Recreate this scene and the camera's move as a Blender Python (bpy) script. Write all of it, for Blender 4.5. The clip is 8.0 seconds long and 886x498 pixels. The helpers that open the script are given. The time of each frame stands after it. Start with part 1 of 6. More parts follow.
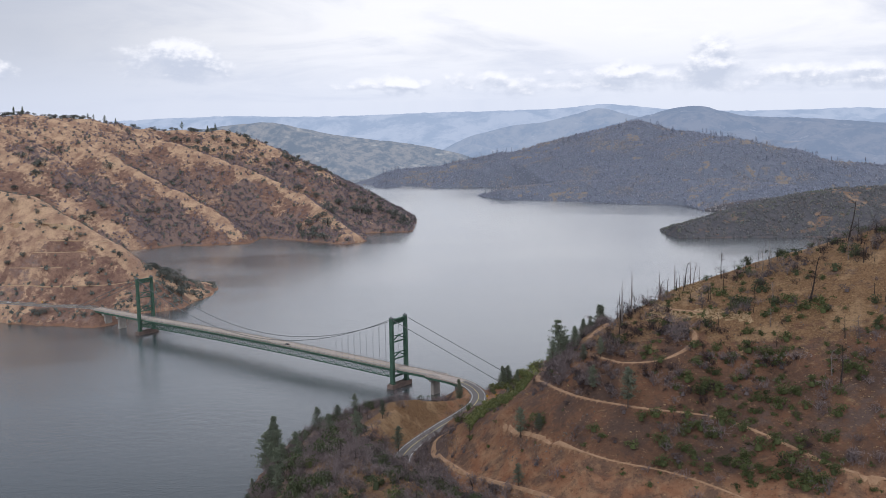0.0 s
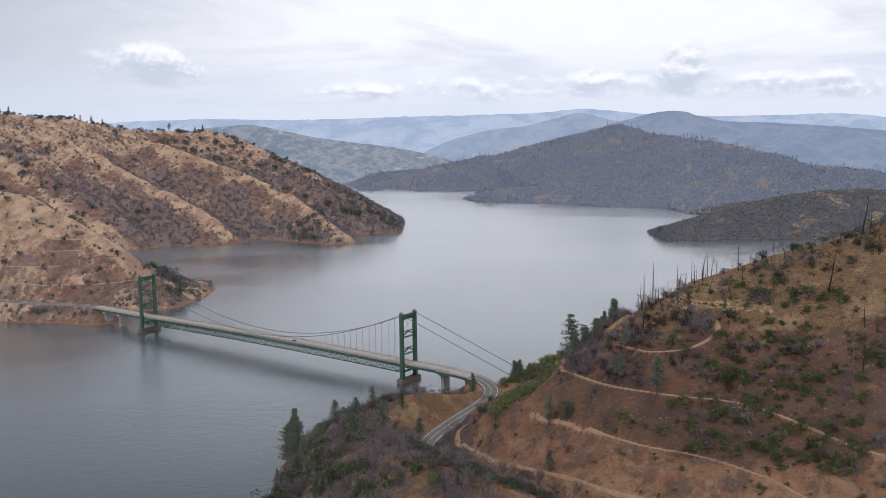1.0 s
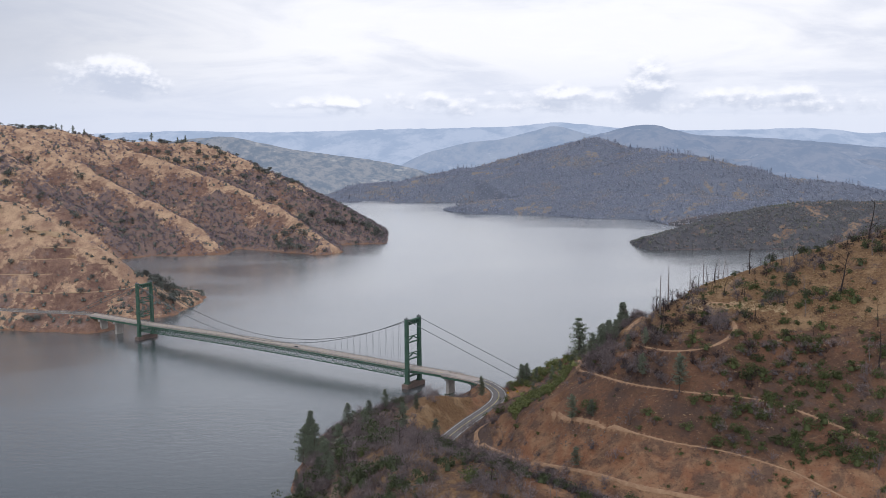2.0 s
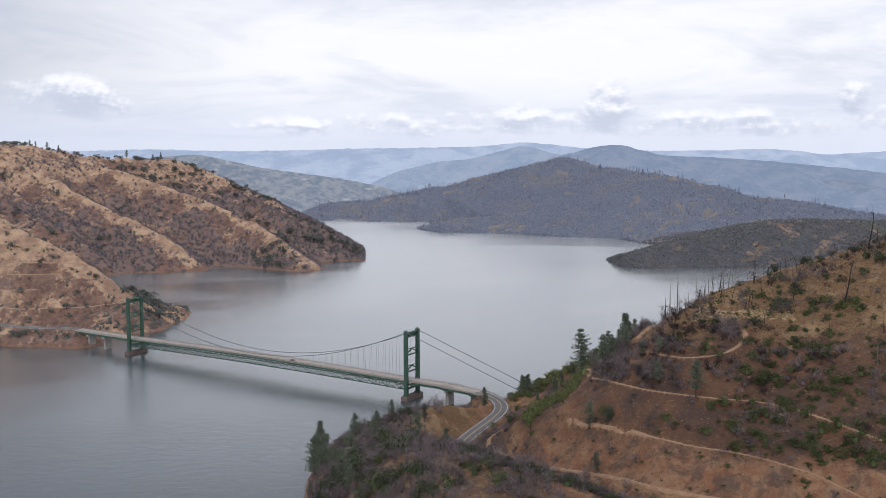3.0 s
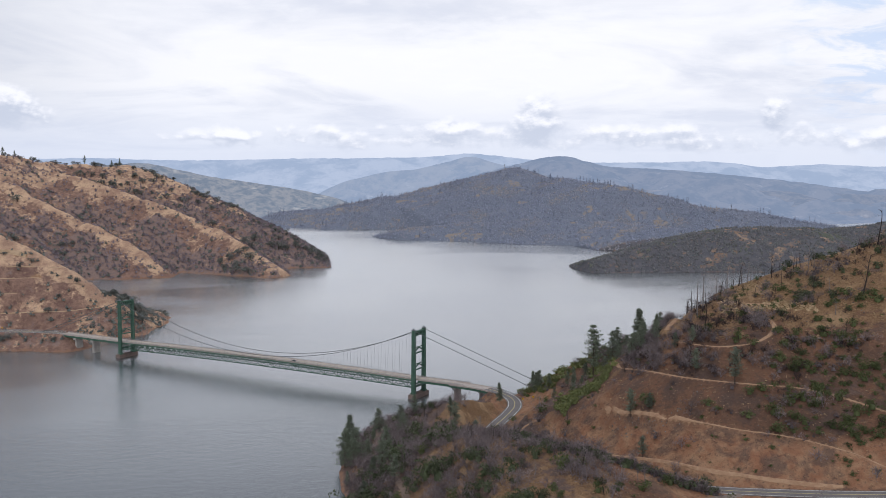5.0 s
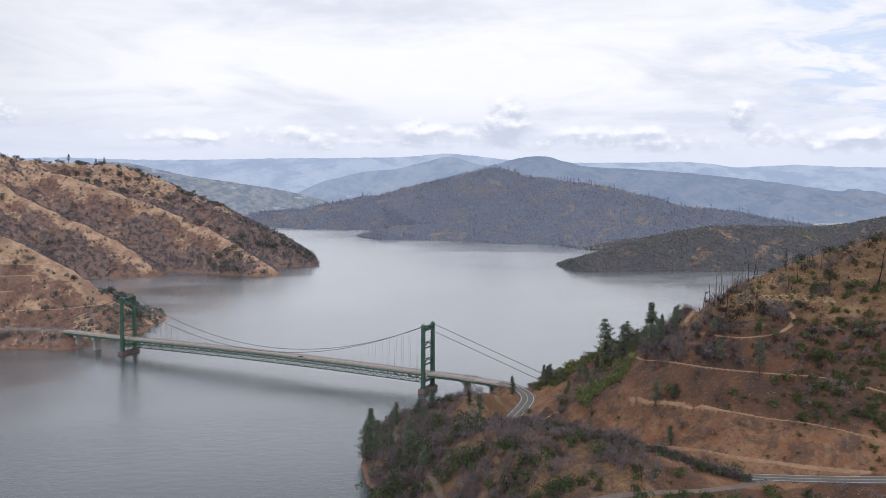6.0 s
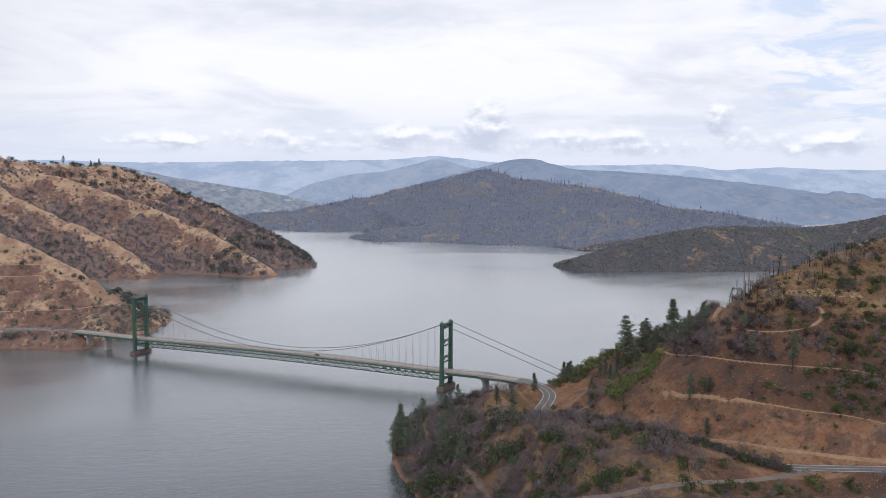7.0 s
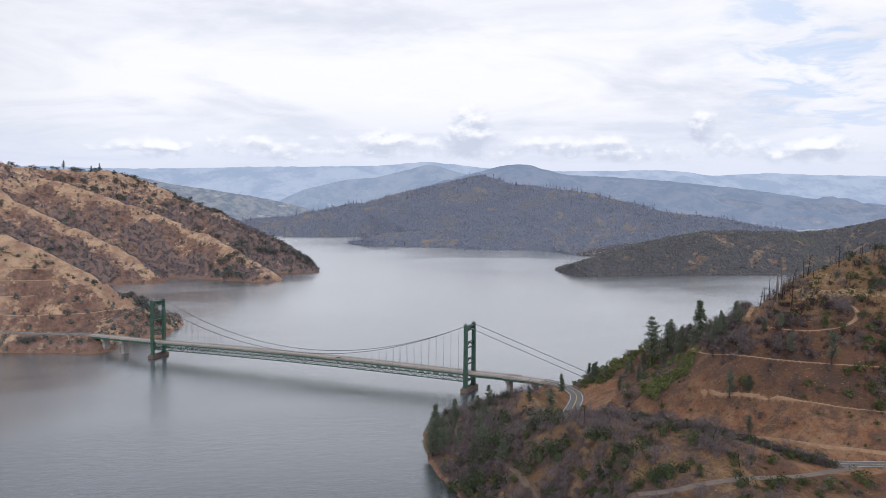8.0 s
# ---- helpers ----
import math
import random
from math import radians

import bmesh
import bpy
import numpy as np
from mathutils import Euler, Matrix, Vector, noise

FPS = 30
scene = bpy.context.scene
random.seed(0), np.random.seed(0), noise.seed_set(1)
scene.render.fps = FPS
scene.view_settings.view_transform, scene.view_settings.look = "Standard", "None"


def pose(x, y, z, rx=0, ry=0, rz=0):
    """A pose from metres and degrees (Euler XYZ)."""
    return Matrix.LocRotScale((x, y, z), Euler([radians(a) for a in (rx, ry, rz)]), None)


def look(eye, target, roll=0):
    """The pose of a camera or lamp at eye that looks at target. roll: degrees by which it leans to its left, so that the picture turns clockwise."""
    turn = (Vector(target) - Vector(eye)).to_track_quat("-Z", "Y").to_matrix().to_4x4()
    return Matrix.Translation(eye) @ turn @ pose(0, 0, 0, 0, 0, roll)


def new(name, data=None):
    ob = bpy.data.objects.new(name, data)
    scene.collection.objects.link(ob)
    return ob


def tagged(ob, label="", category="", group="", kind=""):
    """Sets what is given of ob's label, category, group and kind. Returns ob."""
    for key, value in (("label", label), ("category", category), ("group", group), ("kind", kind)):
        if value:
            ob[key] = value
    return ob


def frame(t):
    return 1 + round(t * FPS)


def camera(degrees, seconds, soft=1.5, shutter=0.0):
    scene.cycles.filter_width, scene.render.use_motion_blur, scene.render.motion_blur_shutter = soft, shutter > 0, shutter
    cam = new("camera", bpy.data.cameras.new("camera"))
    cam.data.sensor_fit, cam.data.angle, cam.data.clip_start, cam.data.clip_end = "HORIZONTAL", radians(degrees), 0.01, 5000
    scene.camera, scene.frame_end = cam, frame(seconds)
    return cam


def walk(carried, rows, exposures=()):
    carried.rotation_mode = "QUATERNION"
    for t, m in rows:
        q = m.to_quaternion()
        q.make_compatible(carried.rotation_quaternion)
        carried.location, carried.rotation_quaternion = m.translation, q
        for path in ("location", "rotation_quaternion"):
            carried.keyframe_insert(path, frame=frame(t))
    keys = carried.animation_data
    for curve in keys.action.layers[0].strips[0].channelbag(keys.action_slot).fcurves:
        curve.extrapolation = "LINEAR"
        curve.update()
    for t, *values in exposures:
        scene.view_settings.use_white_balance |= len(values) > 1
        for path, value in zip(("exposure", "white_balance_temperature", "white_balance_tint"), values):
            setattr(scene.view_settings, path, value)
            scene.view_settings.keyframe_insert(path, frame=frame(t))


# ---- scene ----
cam = camera(47.10, 8.0, 0.5)
# seconds, x, y, z, yaw, pitch, roll
ROWS = [
    (0.0, 0.00, -0.00, 227.26, 0.000, -8.265, 1.022),
    (0.5, -14.85, -5.42, 224.77, -0.736, -8.153, 0.863),
    (1.0, -29.96, -10.50, 222.16, -1.522, -7.995, 0.717),
    (1.5, -44.95, -15.09, 219.66, -2.354, -7.703, 0.582),
    (3.0, -91.92, -25.86, 212.06, -5.496, -6.064, 0.167),
    (3.5, -108.03, -28.40, 209.70, -6.608, -5.649, 0.053),
    (4.0, -124.17, -30.30, 207.28, -7.605, -5.446, -0.066),
    (4.5, -140.20, -31.69, 204.92, -8.496, -5.375, -0.156),
    (6.0, -189.83, -33.26, 198.73, -11.083, -5.281, -0.308),
    (6.5, -206.45, -32.99, 196.69, -11.745, -5.198, -0.323),
    (7.0, -223.07, -32.55, 194.77, -12.248, -5.079, -0.329),
    (7.5, -239.76, -31.61, 193.11, -12.674, -4.903, -0.311),
    (8.0, -256.52, -29.99, 191.50, -13.143, -4.705, -0.298),
]
walk(cam, [(t, pose(x, y, z, 90 + pitch, roll, yaw)) for t, x, y, z, yaw, pitch, roll in ROWS],
     [(0.0, 0.0, 6150, 12.5), (8.0, 0.0, 6150, 12.5)])

# ---- light: a bright overcast sky with a weak sun behind thin cloud ----
SUN_HEIGHT, SUN_TURN = radians(52), radians(215)
world = bpy.data.worlds.new("overcast_sky")
scene.world = world
world.use_nodes = True
wt = world.node_tree
wt.nodes.clear()


def wnode(kind, **sets):
    n = wt.nodes.new(kind)
    for k, v in sets.items():
        n.inputs[k].default_value = v
    return n


def wmath(op, a, b=None):
    n = wt.nodes.new("ShaderNodeMath")
    n.operation = op
    for i, v in enumerate((a, b)):
        if v is None:
            continue
        if isinstance(v, (int, float)):
            n.inputs[i].default_value = v
        else:
            wt.links.new(v, n.inputs[i])
    return n.outputs[0]


def wmix(f, a, b):
    n = wt.nodes.new("ShaderNodeMix")
    n.data_type = "RGBA"
    for sock, v in ((n.inputs[0], f), (n.inputs[6], a), (n.inputs[7], b)):
        if isinstance(v, (int, float)):
            sock.default_value = v
        elif isinstance(v, tuple):
            sock.default_value = (*v, 1)
        else:
            wt.links.new(v, sock)
    return n.outputs[2]


def wramp(v, lo, hi):
    n = wt.nodes.new("ShaderNodeMapRange")
    n.interpolation_type = "SMOOTHSTEP"
    wt.links.new(v, n.inputs[0])
    n.inputs[1].default_value, n.inputs[2].default_value = lo, hi
    return n.outputs[0]


def wnoise(vec, scale, detail, rough=0.55, distort=0.0):
    n = wnode("ShaderNodeTexNoise", Scale=scale, Detail=detail, Roughness=rough, Distortion=distort)
    wt.links.new(vec, n.inputs["Vector"])
    return n.outputs[0]


def wvec(x, y, z):
    n = wt.nodes.new("ShaderNodeCombineXYZ")
    for i, v in enumerate((x, y, z)):
        if isinstance(v, (int, float)):
            n.inputs[i].default_value = v
        else:
            wt.links.new(v, n.inputs[i])
    return n.outputs[0]


CLOUDS = [(14.6, 1.9, 2.0, 1.5, 0.85), (10.0, 1.35, 2.4, 0.8, 0.7), (-14.3, 2.4, 3.2, 1.2, 0.9), (27.3, 2.0, 0.9, 1.3, 0.75), (-2.3, 1.0, 5.0, 0.6, 0.5), (21.3, 1.3, 4.0, 0.7, 0.6), (33.0, 1.1, 4.0, 0.7, 0.6), (-25.0, 2.0, 4.0, 1.0, 0.5), (44.0, 2.2, 4.0, 1.4, 0.6)]
sky = wt.nodes.new("ShaderNodeTexSky")
sky.sky_type, sky.sun_disc = "NISHITA", False
sky.sun_elevation, sky.sun_rotation = SUN_HEIGHT, SUN_TURN
sky_dim = wt.nodes.new("ShaderNodeVectorMath")
sky_dim.operation = "SCALE"
wt.links.new(sky.outputs[0], sky_dim.inputs[0])
sky_dim.inputs["Scale"].default_value = 0.10
coord = wt.nodes.new("ShaderNodeTexCoord")
sep = wt.nodes.new("ShaderNodeSeparateXYZ")
wt.links.new(coord.outputs["Generated"], sep.inputs[0])
dx, dy, dz = sep.outputs
up = wmath("MAXIMUM", dz, 0.0)
flat = wmath("ADD", up, 0.16)
high = wvec(wmath("DIVIDE", dx, flat), wmath("DIVIDE", dy, flat), 3.0)
sheet = wramp(wnoise(high, 1.15, 7.0, 0.55, 0.6), 0.30, 0.58)
fine = wnoise(high, 4.2, 6.0, 0.6, 0.3)
cover = wmix(sheet, (0.77, 0.79, 0.845), (0.99, 0.98, 0.97))
cover = wmix(wmath("MULTIPLY", wramp(fine, 0.42, 0.72), 0.45), cover, (1.03, 1.02, 1.005))
left_grey = wramp(wmath("SUBTRACT", wmath("MULTIPLY", dx, -1.0), wmath("MULTIPLY", dy, 0.1)), -0.05, 0.35)
cover = wmix(wmath("MULTIPLY", left_grey, 0.9), cover, (0.53, 0.56, 0.62))
haze = wmath("SUBTRACT", 1.0, wramp(dz, -0.01, 0.075))
cover = wmix(wmath("MULTIPLY", haze, 0.75), cover, (0.72, 0.765, 0.86))
# darker sky above the view, added to dim what the near water reflects
thick = wramp(dz, 0.12, 0.36)
cover = wmix(wmath("MULTIPLY", thick, 0.7), cover, (0.68, 0.71, 0.77))
# further unseen darkening high on the left, added for the water below it
cover = wmix(wmath("MULTIPLY", wmath("MULTIPLY", left_grey, wramp(dz, 0.10, 0.34)), 0.8), cover, (0.40, 0.425, 0.475))
gap = wmath("MULTIPLY", wramp(wnoise(high, 0.8, 4.0), 0.60, 0.74), wmath("MULTIPLY", wramp(dz, 0.10, 0.20), 0.3))
cover = wmix(gap, cover, sky_dim.outputs[0])
# a rift in the cloud where blue shows
rift = wmath("MULTIPLY", wramp(wmath("ADD", wmath("MULTIPLY", dx, 0.559), wmath("ADD", wmath("MULTIPLY", dy, 0.82), wmath("MULTIPLY", dz, 0.125))), 0.990, 0.9995), wramp(wnoise(high, 3.4, 6.0, 0.6, 0.5), 0.46, 0.62))
cover = wmix(wmath("MULTIPLY", rift, 0.75), cover, (0.60, 0.72, 0.90))
# heaped clouds over the hills: sideways angle, height and half sizes in degrees of arc
turn_of = wmath("ARCTAN2", dx, dy)
rise_of = wmath("ARCSINE", dz)


def heap_density(lift):
    """How far inside a cloud a direction lies, seen a little higher by lift (radians)."""
    rise_at = wmath("ADD", rise_of, lift)
    where = wvec(wmath("MULTIPLY", turn_of, 16.0), wmath("MULTIPLY", rise_at, 24.0), 0.0)
    billow = wmath("ADD", wmath("MULTIPLY", wmath("SUBTRACT", wnoise(where, 1.3, 6.0, 0.52), 0.5), 2.3), wmath("MULTIPLY", wmath("SUBTRACT", wnoise(where, 5.0, 4.0, 0.55), 0.5), 0.8))
    belt_rise = wmath("DIVIDE", wmath("SUBTRACT", rise_at, radians(0.9)), radians(1.25))
    total = wmath("SUBTRACT", wramp(turn_of, radians(-14.0), radians(3.0)), wmath("ADD", 0.72, wmath("MULTIPLY", belt_rise, belt_rise)))
    for side, rise, wide, tall, strength in CLOUDS:
        u = wmath("DIVIDE", wmath("SUBTRACT", turn_of, radians(side)), radians(wide))
        v = wmath("DIVIDE", wmath("SUBTRACT", rise_at, radians(rise)), radians(tall))
        one = wmath("SUBTRACT", strength + 0.1, wmath("SQRT", wmath("ADD", wmath("MULTIPLY", u, u), wmath("MULTIPLY", v, v))))
        total = wmath("MAXIMUM", total, one)
    return wmath("ADD", total, billow)


here = heap_density(0.0)
body = wramp(here, -0.10, 0.55)
lit = wramp(wmath("SUBTRACT", here, heap_density(radians(0.42))), -0.18, 0.52)
heap = wmix(lit, (0.60, 0.645, 0.735), (1.03, 1.02, 1.02))
low = wmath("MULTIPLY", wramp(rise_of, radians(-0.2), radians(0.5)), 0.85)
cover = wmix(wmath("MULTIPLY", body, low), cover, heap)
colour = cover
back = wnode("ShaderNodeBackground", Strength=1.0)
wt.links.new(colour, back.inputs["Color"])
wout = wt.nodes.new("ShaderNodeOutputWorld")
wt.links.new(back.outputs[0], wout.inputs["Surface"])

sun = new("sun", bpy.data.lights.new("sun", "SUN"))
sun.data.energy, sun.data.angle, sun.data.color = 0.9, radians(12), (1.0, 0.96, 0.91)
sun.matrix_world = look((0, 0, 900), (0 - 900 * math.sin(SUN_TURN) / math.tan(SUN_HEIGHT), -900 * math.cos(SUN_TURN) / math.tan(SUN_HEIGHT), 0))


# ---- materials ----
class Nodes:
    """A small node-tree writer for one material."""

    def __init__(self, name):
        self.mat = bpy.data.materials.new(name)
        self.mat.use_nodes = True
        self.t = self.mat.node_tree
        self.t.nodes.clear()
        self.out = self.t.nodes.new("ShaderNodeOutputMaterial")
        self.b = self.t.nodes.new("ShaderNodeBsdfPrincipled")
        self.t.links.new(self.b.outputs[0], self.out.inputs["Surface"])
        self.pos = self.t.nodes.new("ShaderNodeNewGeometry").outputs["Position"]

    def put(self, v, sock):
        if isinstance(v, (int, float)):
            sock.default_value = v
        elif isinstance(v, tuple):
            sock.default_value = (*v, 1) if len(sock.default_value) == 4 else v
        else:
            self.t.links.new(v, sock)

    def noise(self, scale, detail=4.0, rough=0.55, distort=0.0, vec=None):
        n = self.t.nodes.new("ShaderNodeTexNoise")
        n.inputs["Scale"].default_value, n.inputs["Detail"].default_value = scale, detail
        n.inputs["Roughness"].default_value, n.inputs["Distortion"].default_value = rough, distort
        self.t.links.new(vec or self.pos, n.inputs["Vector"])
        return n.outputs[0]

    def stretch(self, x, y, z, vec=None):
        n = self.t.nodes.new("ShaderNodeVectorMath")
        n.operation = "MULTIPLY"
        self.t.links.new(vec or self.pos, n.inputs[0])
        n.inputs[1].default_value = (x, y, z)
        return n.outputs[0]

    def ramp(self, v, lo, hi, a=0.0, b=1.0):
        n = self.t.nodes.new("ShaderNodeMapRange")
        n.interpolation_type = "SMOOTHSTEP"
        self.put(v, n.inputs[0])
        for i, k in enumerate((lo, hi, a, b)):
            n.inputs[i + 1].default_value = k
        return n.outputs[0]

    def math(self, op, a, b=0.0):
        n = self.t.nodes.new("ShaderNodeMath")
        n.operation = op
        self.put(a, n.inputs[0])
        self.put(b, n.inputs[1])
        return n.outputs[0]

    def mix(self, f, a, b):
        n = self.t.nodes.new("ShaderNodeMix")
        n.data_type = "RGBA"
        self.put(f, n.inputs[0])
        self.put(a, n.inputs[6])
        self.put(b, n.inputs[7])
        return n.outputs[2]

    def attr(self, name):
        n = self.t.nodes.new("ShaderNodeAttribute")
        n.attribute_name = name
        return n.outputs["Fac"]

    def rand(self):
        return self.t.nodes.new("ShaderNodeObjectInfo").outputs["Random"]

    def island(self):
        return self.t.nodes.new("ShaderNodeNewGeometry").outputs["Random Per Island"]

    def bump(self, height, strength, distance):
        n = self.t.nodes.new("ShaderNodeBump")
        n.inputs["Strength"].default_value, n.inputs["Distance"].default_value = strength, distance
        self.t.links.new(height, n.inputs["Height"])
        self.t.links.new(n.outputs[0], self.b.inputs["Normal"])

    def done(self, colour, rough=0.9, metal=0.0, spec=0.3):
        self.put(colour, self.b.inputs["Base Color"])
        self.put(rough, self.b.inputs["Roughness"])
        self.put(metal, self.b.inputs["Metallic"])
        self.b.inputs["Specular IOR Level"].default_value = spec
        return self.mat


def ground_material():
    """Red soil, dry grass and litter; the sheet's own attributes say where each kind of cover grows."""
    m = Nodes("hillside_soil_and_grass")
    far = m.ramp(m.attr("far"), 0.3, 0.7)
    soil = m.mix(m.ramp(m.noise(0.035, 5), 0.4, 0.62), (0.182, 0.094, 0.057), (0.108, 0.062, 0.044))
    soil = m.mix(m.ramp(m.noise(0.30, 6, 0.65), 0.42, 0.68), soil, (0.150, 0.086, 0.054))
    red = m.ramp(m.attr("red"), 0.25, 0.9)
    soil = m.mix(red, soil, m.mix(m.ramp(m.noise(0.12, 6, 0.65), 0.35, 0.65), (0.250, 0.120, 0.068), (0.330, 0.195, 0.115)))
    ash = m.ramp(m.noise(0.06, 6, 0.68, 0.4), 0.46, 0.62)
    soil = m.mix(m.math("MULTIPLY", ash, 0.7), soil, (0.082, 0.058, 0.050))
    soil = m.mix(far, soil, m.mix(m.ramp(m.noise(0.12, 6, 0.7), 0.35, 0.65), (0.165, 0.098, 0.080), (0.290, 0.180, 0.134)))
    straw = m.mix(m.ramp(m.noise(0.9, 4), 0.35, 0.65), (0.255, 0.156, 0.083), (0.165, 0.096, 0.053))
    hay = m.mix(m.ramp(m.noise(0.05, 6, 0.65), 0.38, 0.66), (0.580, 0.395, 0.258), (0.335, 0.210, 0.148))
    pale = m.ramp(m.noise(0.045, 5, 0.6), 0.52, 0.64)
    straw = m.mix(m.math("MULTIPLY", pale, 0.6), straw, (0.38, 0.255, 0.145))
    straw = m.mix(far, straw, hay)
    tuft = m.ramp(m.math("ADD", m.noise(0.16, 7, 0.68), m.math("MULTIPLY", m.math("SUBTRACT", m.attr("grass"), 0.5), 0.55)), 0.40, 0.60)
    land = m.mix(tuft, soil, straw)
    worn = m.ramp(m.math("ADD", m.attr("worn"), m.math("MULTIPLY", m.math("SUBTRACT", m.noise(0.35, 5, 0.7), 0.5), 0.9)), 0.3, 0.85)
    land = m.mix(worn, land, m.mix(m.noise(0.8, 4), (0.37, 0.23, 0.138), (0.285, 0.165, 0.098)))
    litter = m.mix(m.noise(0.5, 5, 0.65), (0.085, 0.062, 0.055), (0.155, 0.105, 0.085))
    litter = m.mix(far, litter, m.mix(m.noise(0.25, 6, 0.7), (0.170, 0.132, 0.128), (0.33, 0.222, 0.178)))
    cover = m.ramp(m.math("ADD", m.noise(0.11, 7, 0.66), m.math("MULTIPLY", m.math("SUBTRACT", m.attr("brush"), 0.5), 0.42)), 0.46, 0.64)
    land = m.mix(cover, land, litter)
    speck = m.ramp(m.noise(0.55, 5, 0.75), 0.52, 0.66)
    land = m.mix(m.math("MULTIPLY", speck, m.math("SUBTRACT", 0.6, m.math("MULTIPLY", far, 0.25))), land, (0.062, 0.043, 0.036))
    chaff = m.ramp(m.noise(0.42, 5, 0.75, 0.0, m.stretch(1, 1, 1.7)), 0.56, 0.68)
    land = m.mix(m.math("MULTIPLY", chaff, 0.5), land, (0.36, 0.235, 0.135))
    hayfield = m.ramp(m.math("ADD", m.attr("straw"), m.math("MULTIPLY", m.math("SUBTRACT", m.noise(0.45, 5, 0.7), 0.5), 0.8)), 0.35, 0.7)
    land = m.mix(hayfield, land, m.mix(m.noise(0.9, 5, 0.7), (0.50, 0.37, 0.225), (0.36, 0.25, 0.145)))
    # floor of the far woods: distance haze put into a pale blue-grey base colour
    hazed_wood = m.mix(m.ramp(m.noise(0.05, 7, 0.7), 0.4, 0.65), (0.168, 0.188, 0.238), (0.205, 0.220, 0.266))
    hazed_wood = m.mix(m.math("MULTIPLY", m.ramp(m.attr("clear"), 0.35, 0.65), m.ramp(m.noise(0.05, 5, 0.7), 0.3, 0.6)), hazed_wood, (0.285, 0.240, 0.200))
    land = m.mix(m.ramp(m.attr("forest"), 0.3, 0.7), land, hazed_wood)
    scrub = m.mix(m.ramp(m.noise(0.08, 7, 0.7), 0.4, 0.62), (0.100, 0.100, 0.112), (0.130, 0.126, 0.134))
    scrub = m.mix(m.math("MAXIMUM", m.math("MULTIPLY", m.ramp(m.attr("clear"), 0.3, 0.6), m.ramp(m.noise(0.09, 6, 0.7), 0.38, 0.6)), m.ramp(m.noise(0.05, 6, 0.72), 0.56, 0.66, 0.0, 0.75)), scrub, m.mix(m.ramp(m.noise(0.04, 4), 0.4, 0.6), (0.32, 0.225, 0.155), (0.25, 0.160, 0.108)))
    land = m.mix(m.ramp(m.attr("point"), 0.3, 0.6), land, scrub)
    bank = m.ramp(m.attr("shore"), 0.2, 0.8)
    land = m.mix(m.math("MULTIPLY", bank, m.ramp(m.noise(0.2, 5), 0.3, 0.6)), land, (0.27, 0.155, 0.10))
    m.bump(m.math("ADD", m.noise(0.5, 8, 0.7), m.math("MULTIPLY", m.noise(0.08, 5), 2.0)), 0.8, 1.2)
    return m.done(land, 0.95, 0.0, 0.15)


def water_material():
    """Dark water under a wind-roughened gloss that grows toward a grazing view."""
    m = Nodes("lake_water")
    rip = m.math("ADD", m.noise(0.16, 5, 0.65, 0.4, m.stretch(0.55, 1.0, 1)), m.math("MULTIPLY", m.noise(0.75, 4, 0.65, 0.3, m.stretch(0.5, 1.0, 1)), 0.4))
    gust = m.ramp(m.noise(0.006, 4, 0.6, 0.8, m.stretch(0.45, 1.0, 1)), 0.35, 0.68)
    n = m.t.nodes.new("ShaderNodeBump")
    n.inputs["Distance"].default_value = 0.35
    m.put(m.ramp(gust, 0, 1, 0.22, 0.42), n.inputs["Strength"])
    m.t.links.new(rip, n.inputs["Height"])
    m.t.links.new(n.outputs[0], m.b.inputs["Normal"])
    deep = m.mix(m.noise(0.003, 3), (0.050, 0.063, 0.071), (0.060, 0.074, 0.081))
    m.done(deep, 0.9, 0.0, 0.0)
    gloss = m.t.nodes.new("ShaderNodeBsdfGlossy")
    gloss.distribution = "MULTI_GGX"
    m.put((1.0, 1.0, 1.0), gloss.inputs["Color"])
    m.put(m.ramp(gust, 0, 1, 0.19, 0.26), gloss.inputs["Roughness"])
    m.t.links.new(n.outputs[0], gloss.inputs["Normal"])
    view = m.t.nodes.new("ShaderNodeLayerWeight")
    view.inputs["Blend"].default_value = 0.5
    m.t.links.new(n.outputs[0], view.inputs["Normal"])
    share_of = m.t.nodes.new("ShaderNodeMapRange")
    m.put(view.outputs["Facing"], share_of.inputs[0])
    for i, k in enumerate((0.62, 0.95, 0.10, 0.82)):
        share_of.inputs[i + 1].default_value = k
    both = m.t.nodes.new("ShaderNodeMixShader")
    m.t.links.new(share_of.outputs[0], both.inputs[0])
    m.t.links.new(m.b.outputs[0], both.inputs[1])
    m.t.links.new(gloss.outputs[0], both.inputs[2])
    m.t.links.new(both.outputs[0], m.out.inputs["Surface"])
    return m.mat


def plain(name, a, b, scale=0.5, rough=0.85, metal=0.0, bump=0.0, spec=0.3):
    """One worn material: two tones in patches, streaks and a fine grain."""
    m = Nodes(name)
    c = m.mix(m.ramp(m.noise(scale, 5, 0.6), 0.35, 0.66), a, b)
    dark = tuple(v * 0.62 for v in a)
    c = m.mix(m.math("MULTIPLY", m.ramp(m.noise(scale * 2.2, 4, 0.6, 0, m.stretch(1, 1, 0.15)), 0.58, 0.74), 0.5), c, dark)
    if bump:
        m.bump(m.noise(scale * 14, 5, 0.65), bump, 0.03)
    return m.done(c, rough, metal, spec)


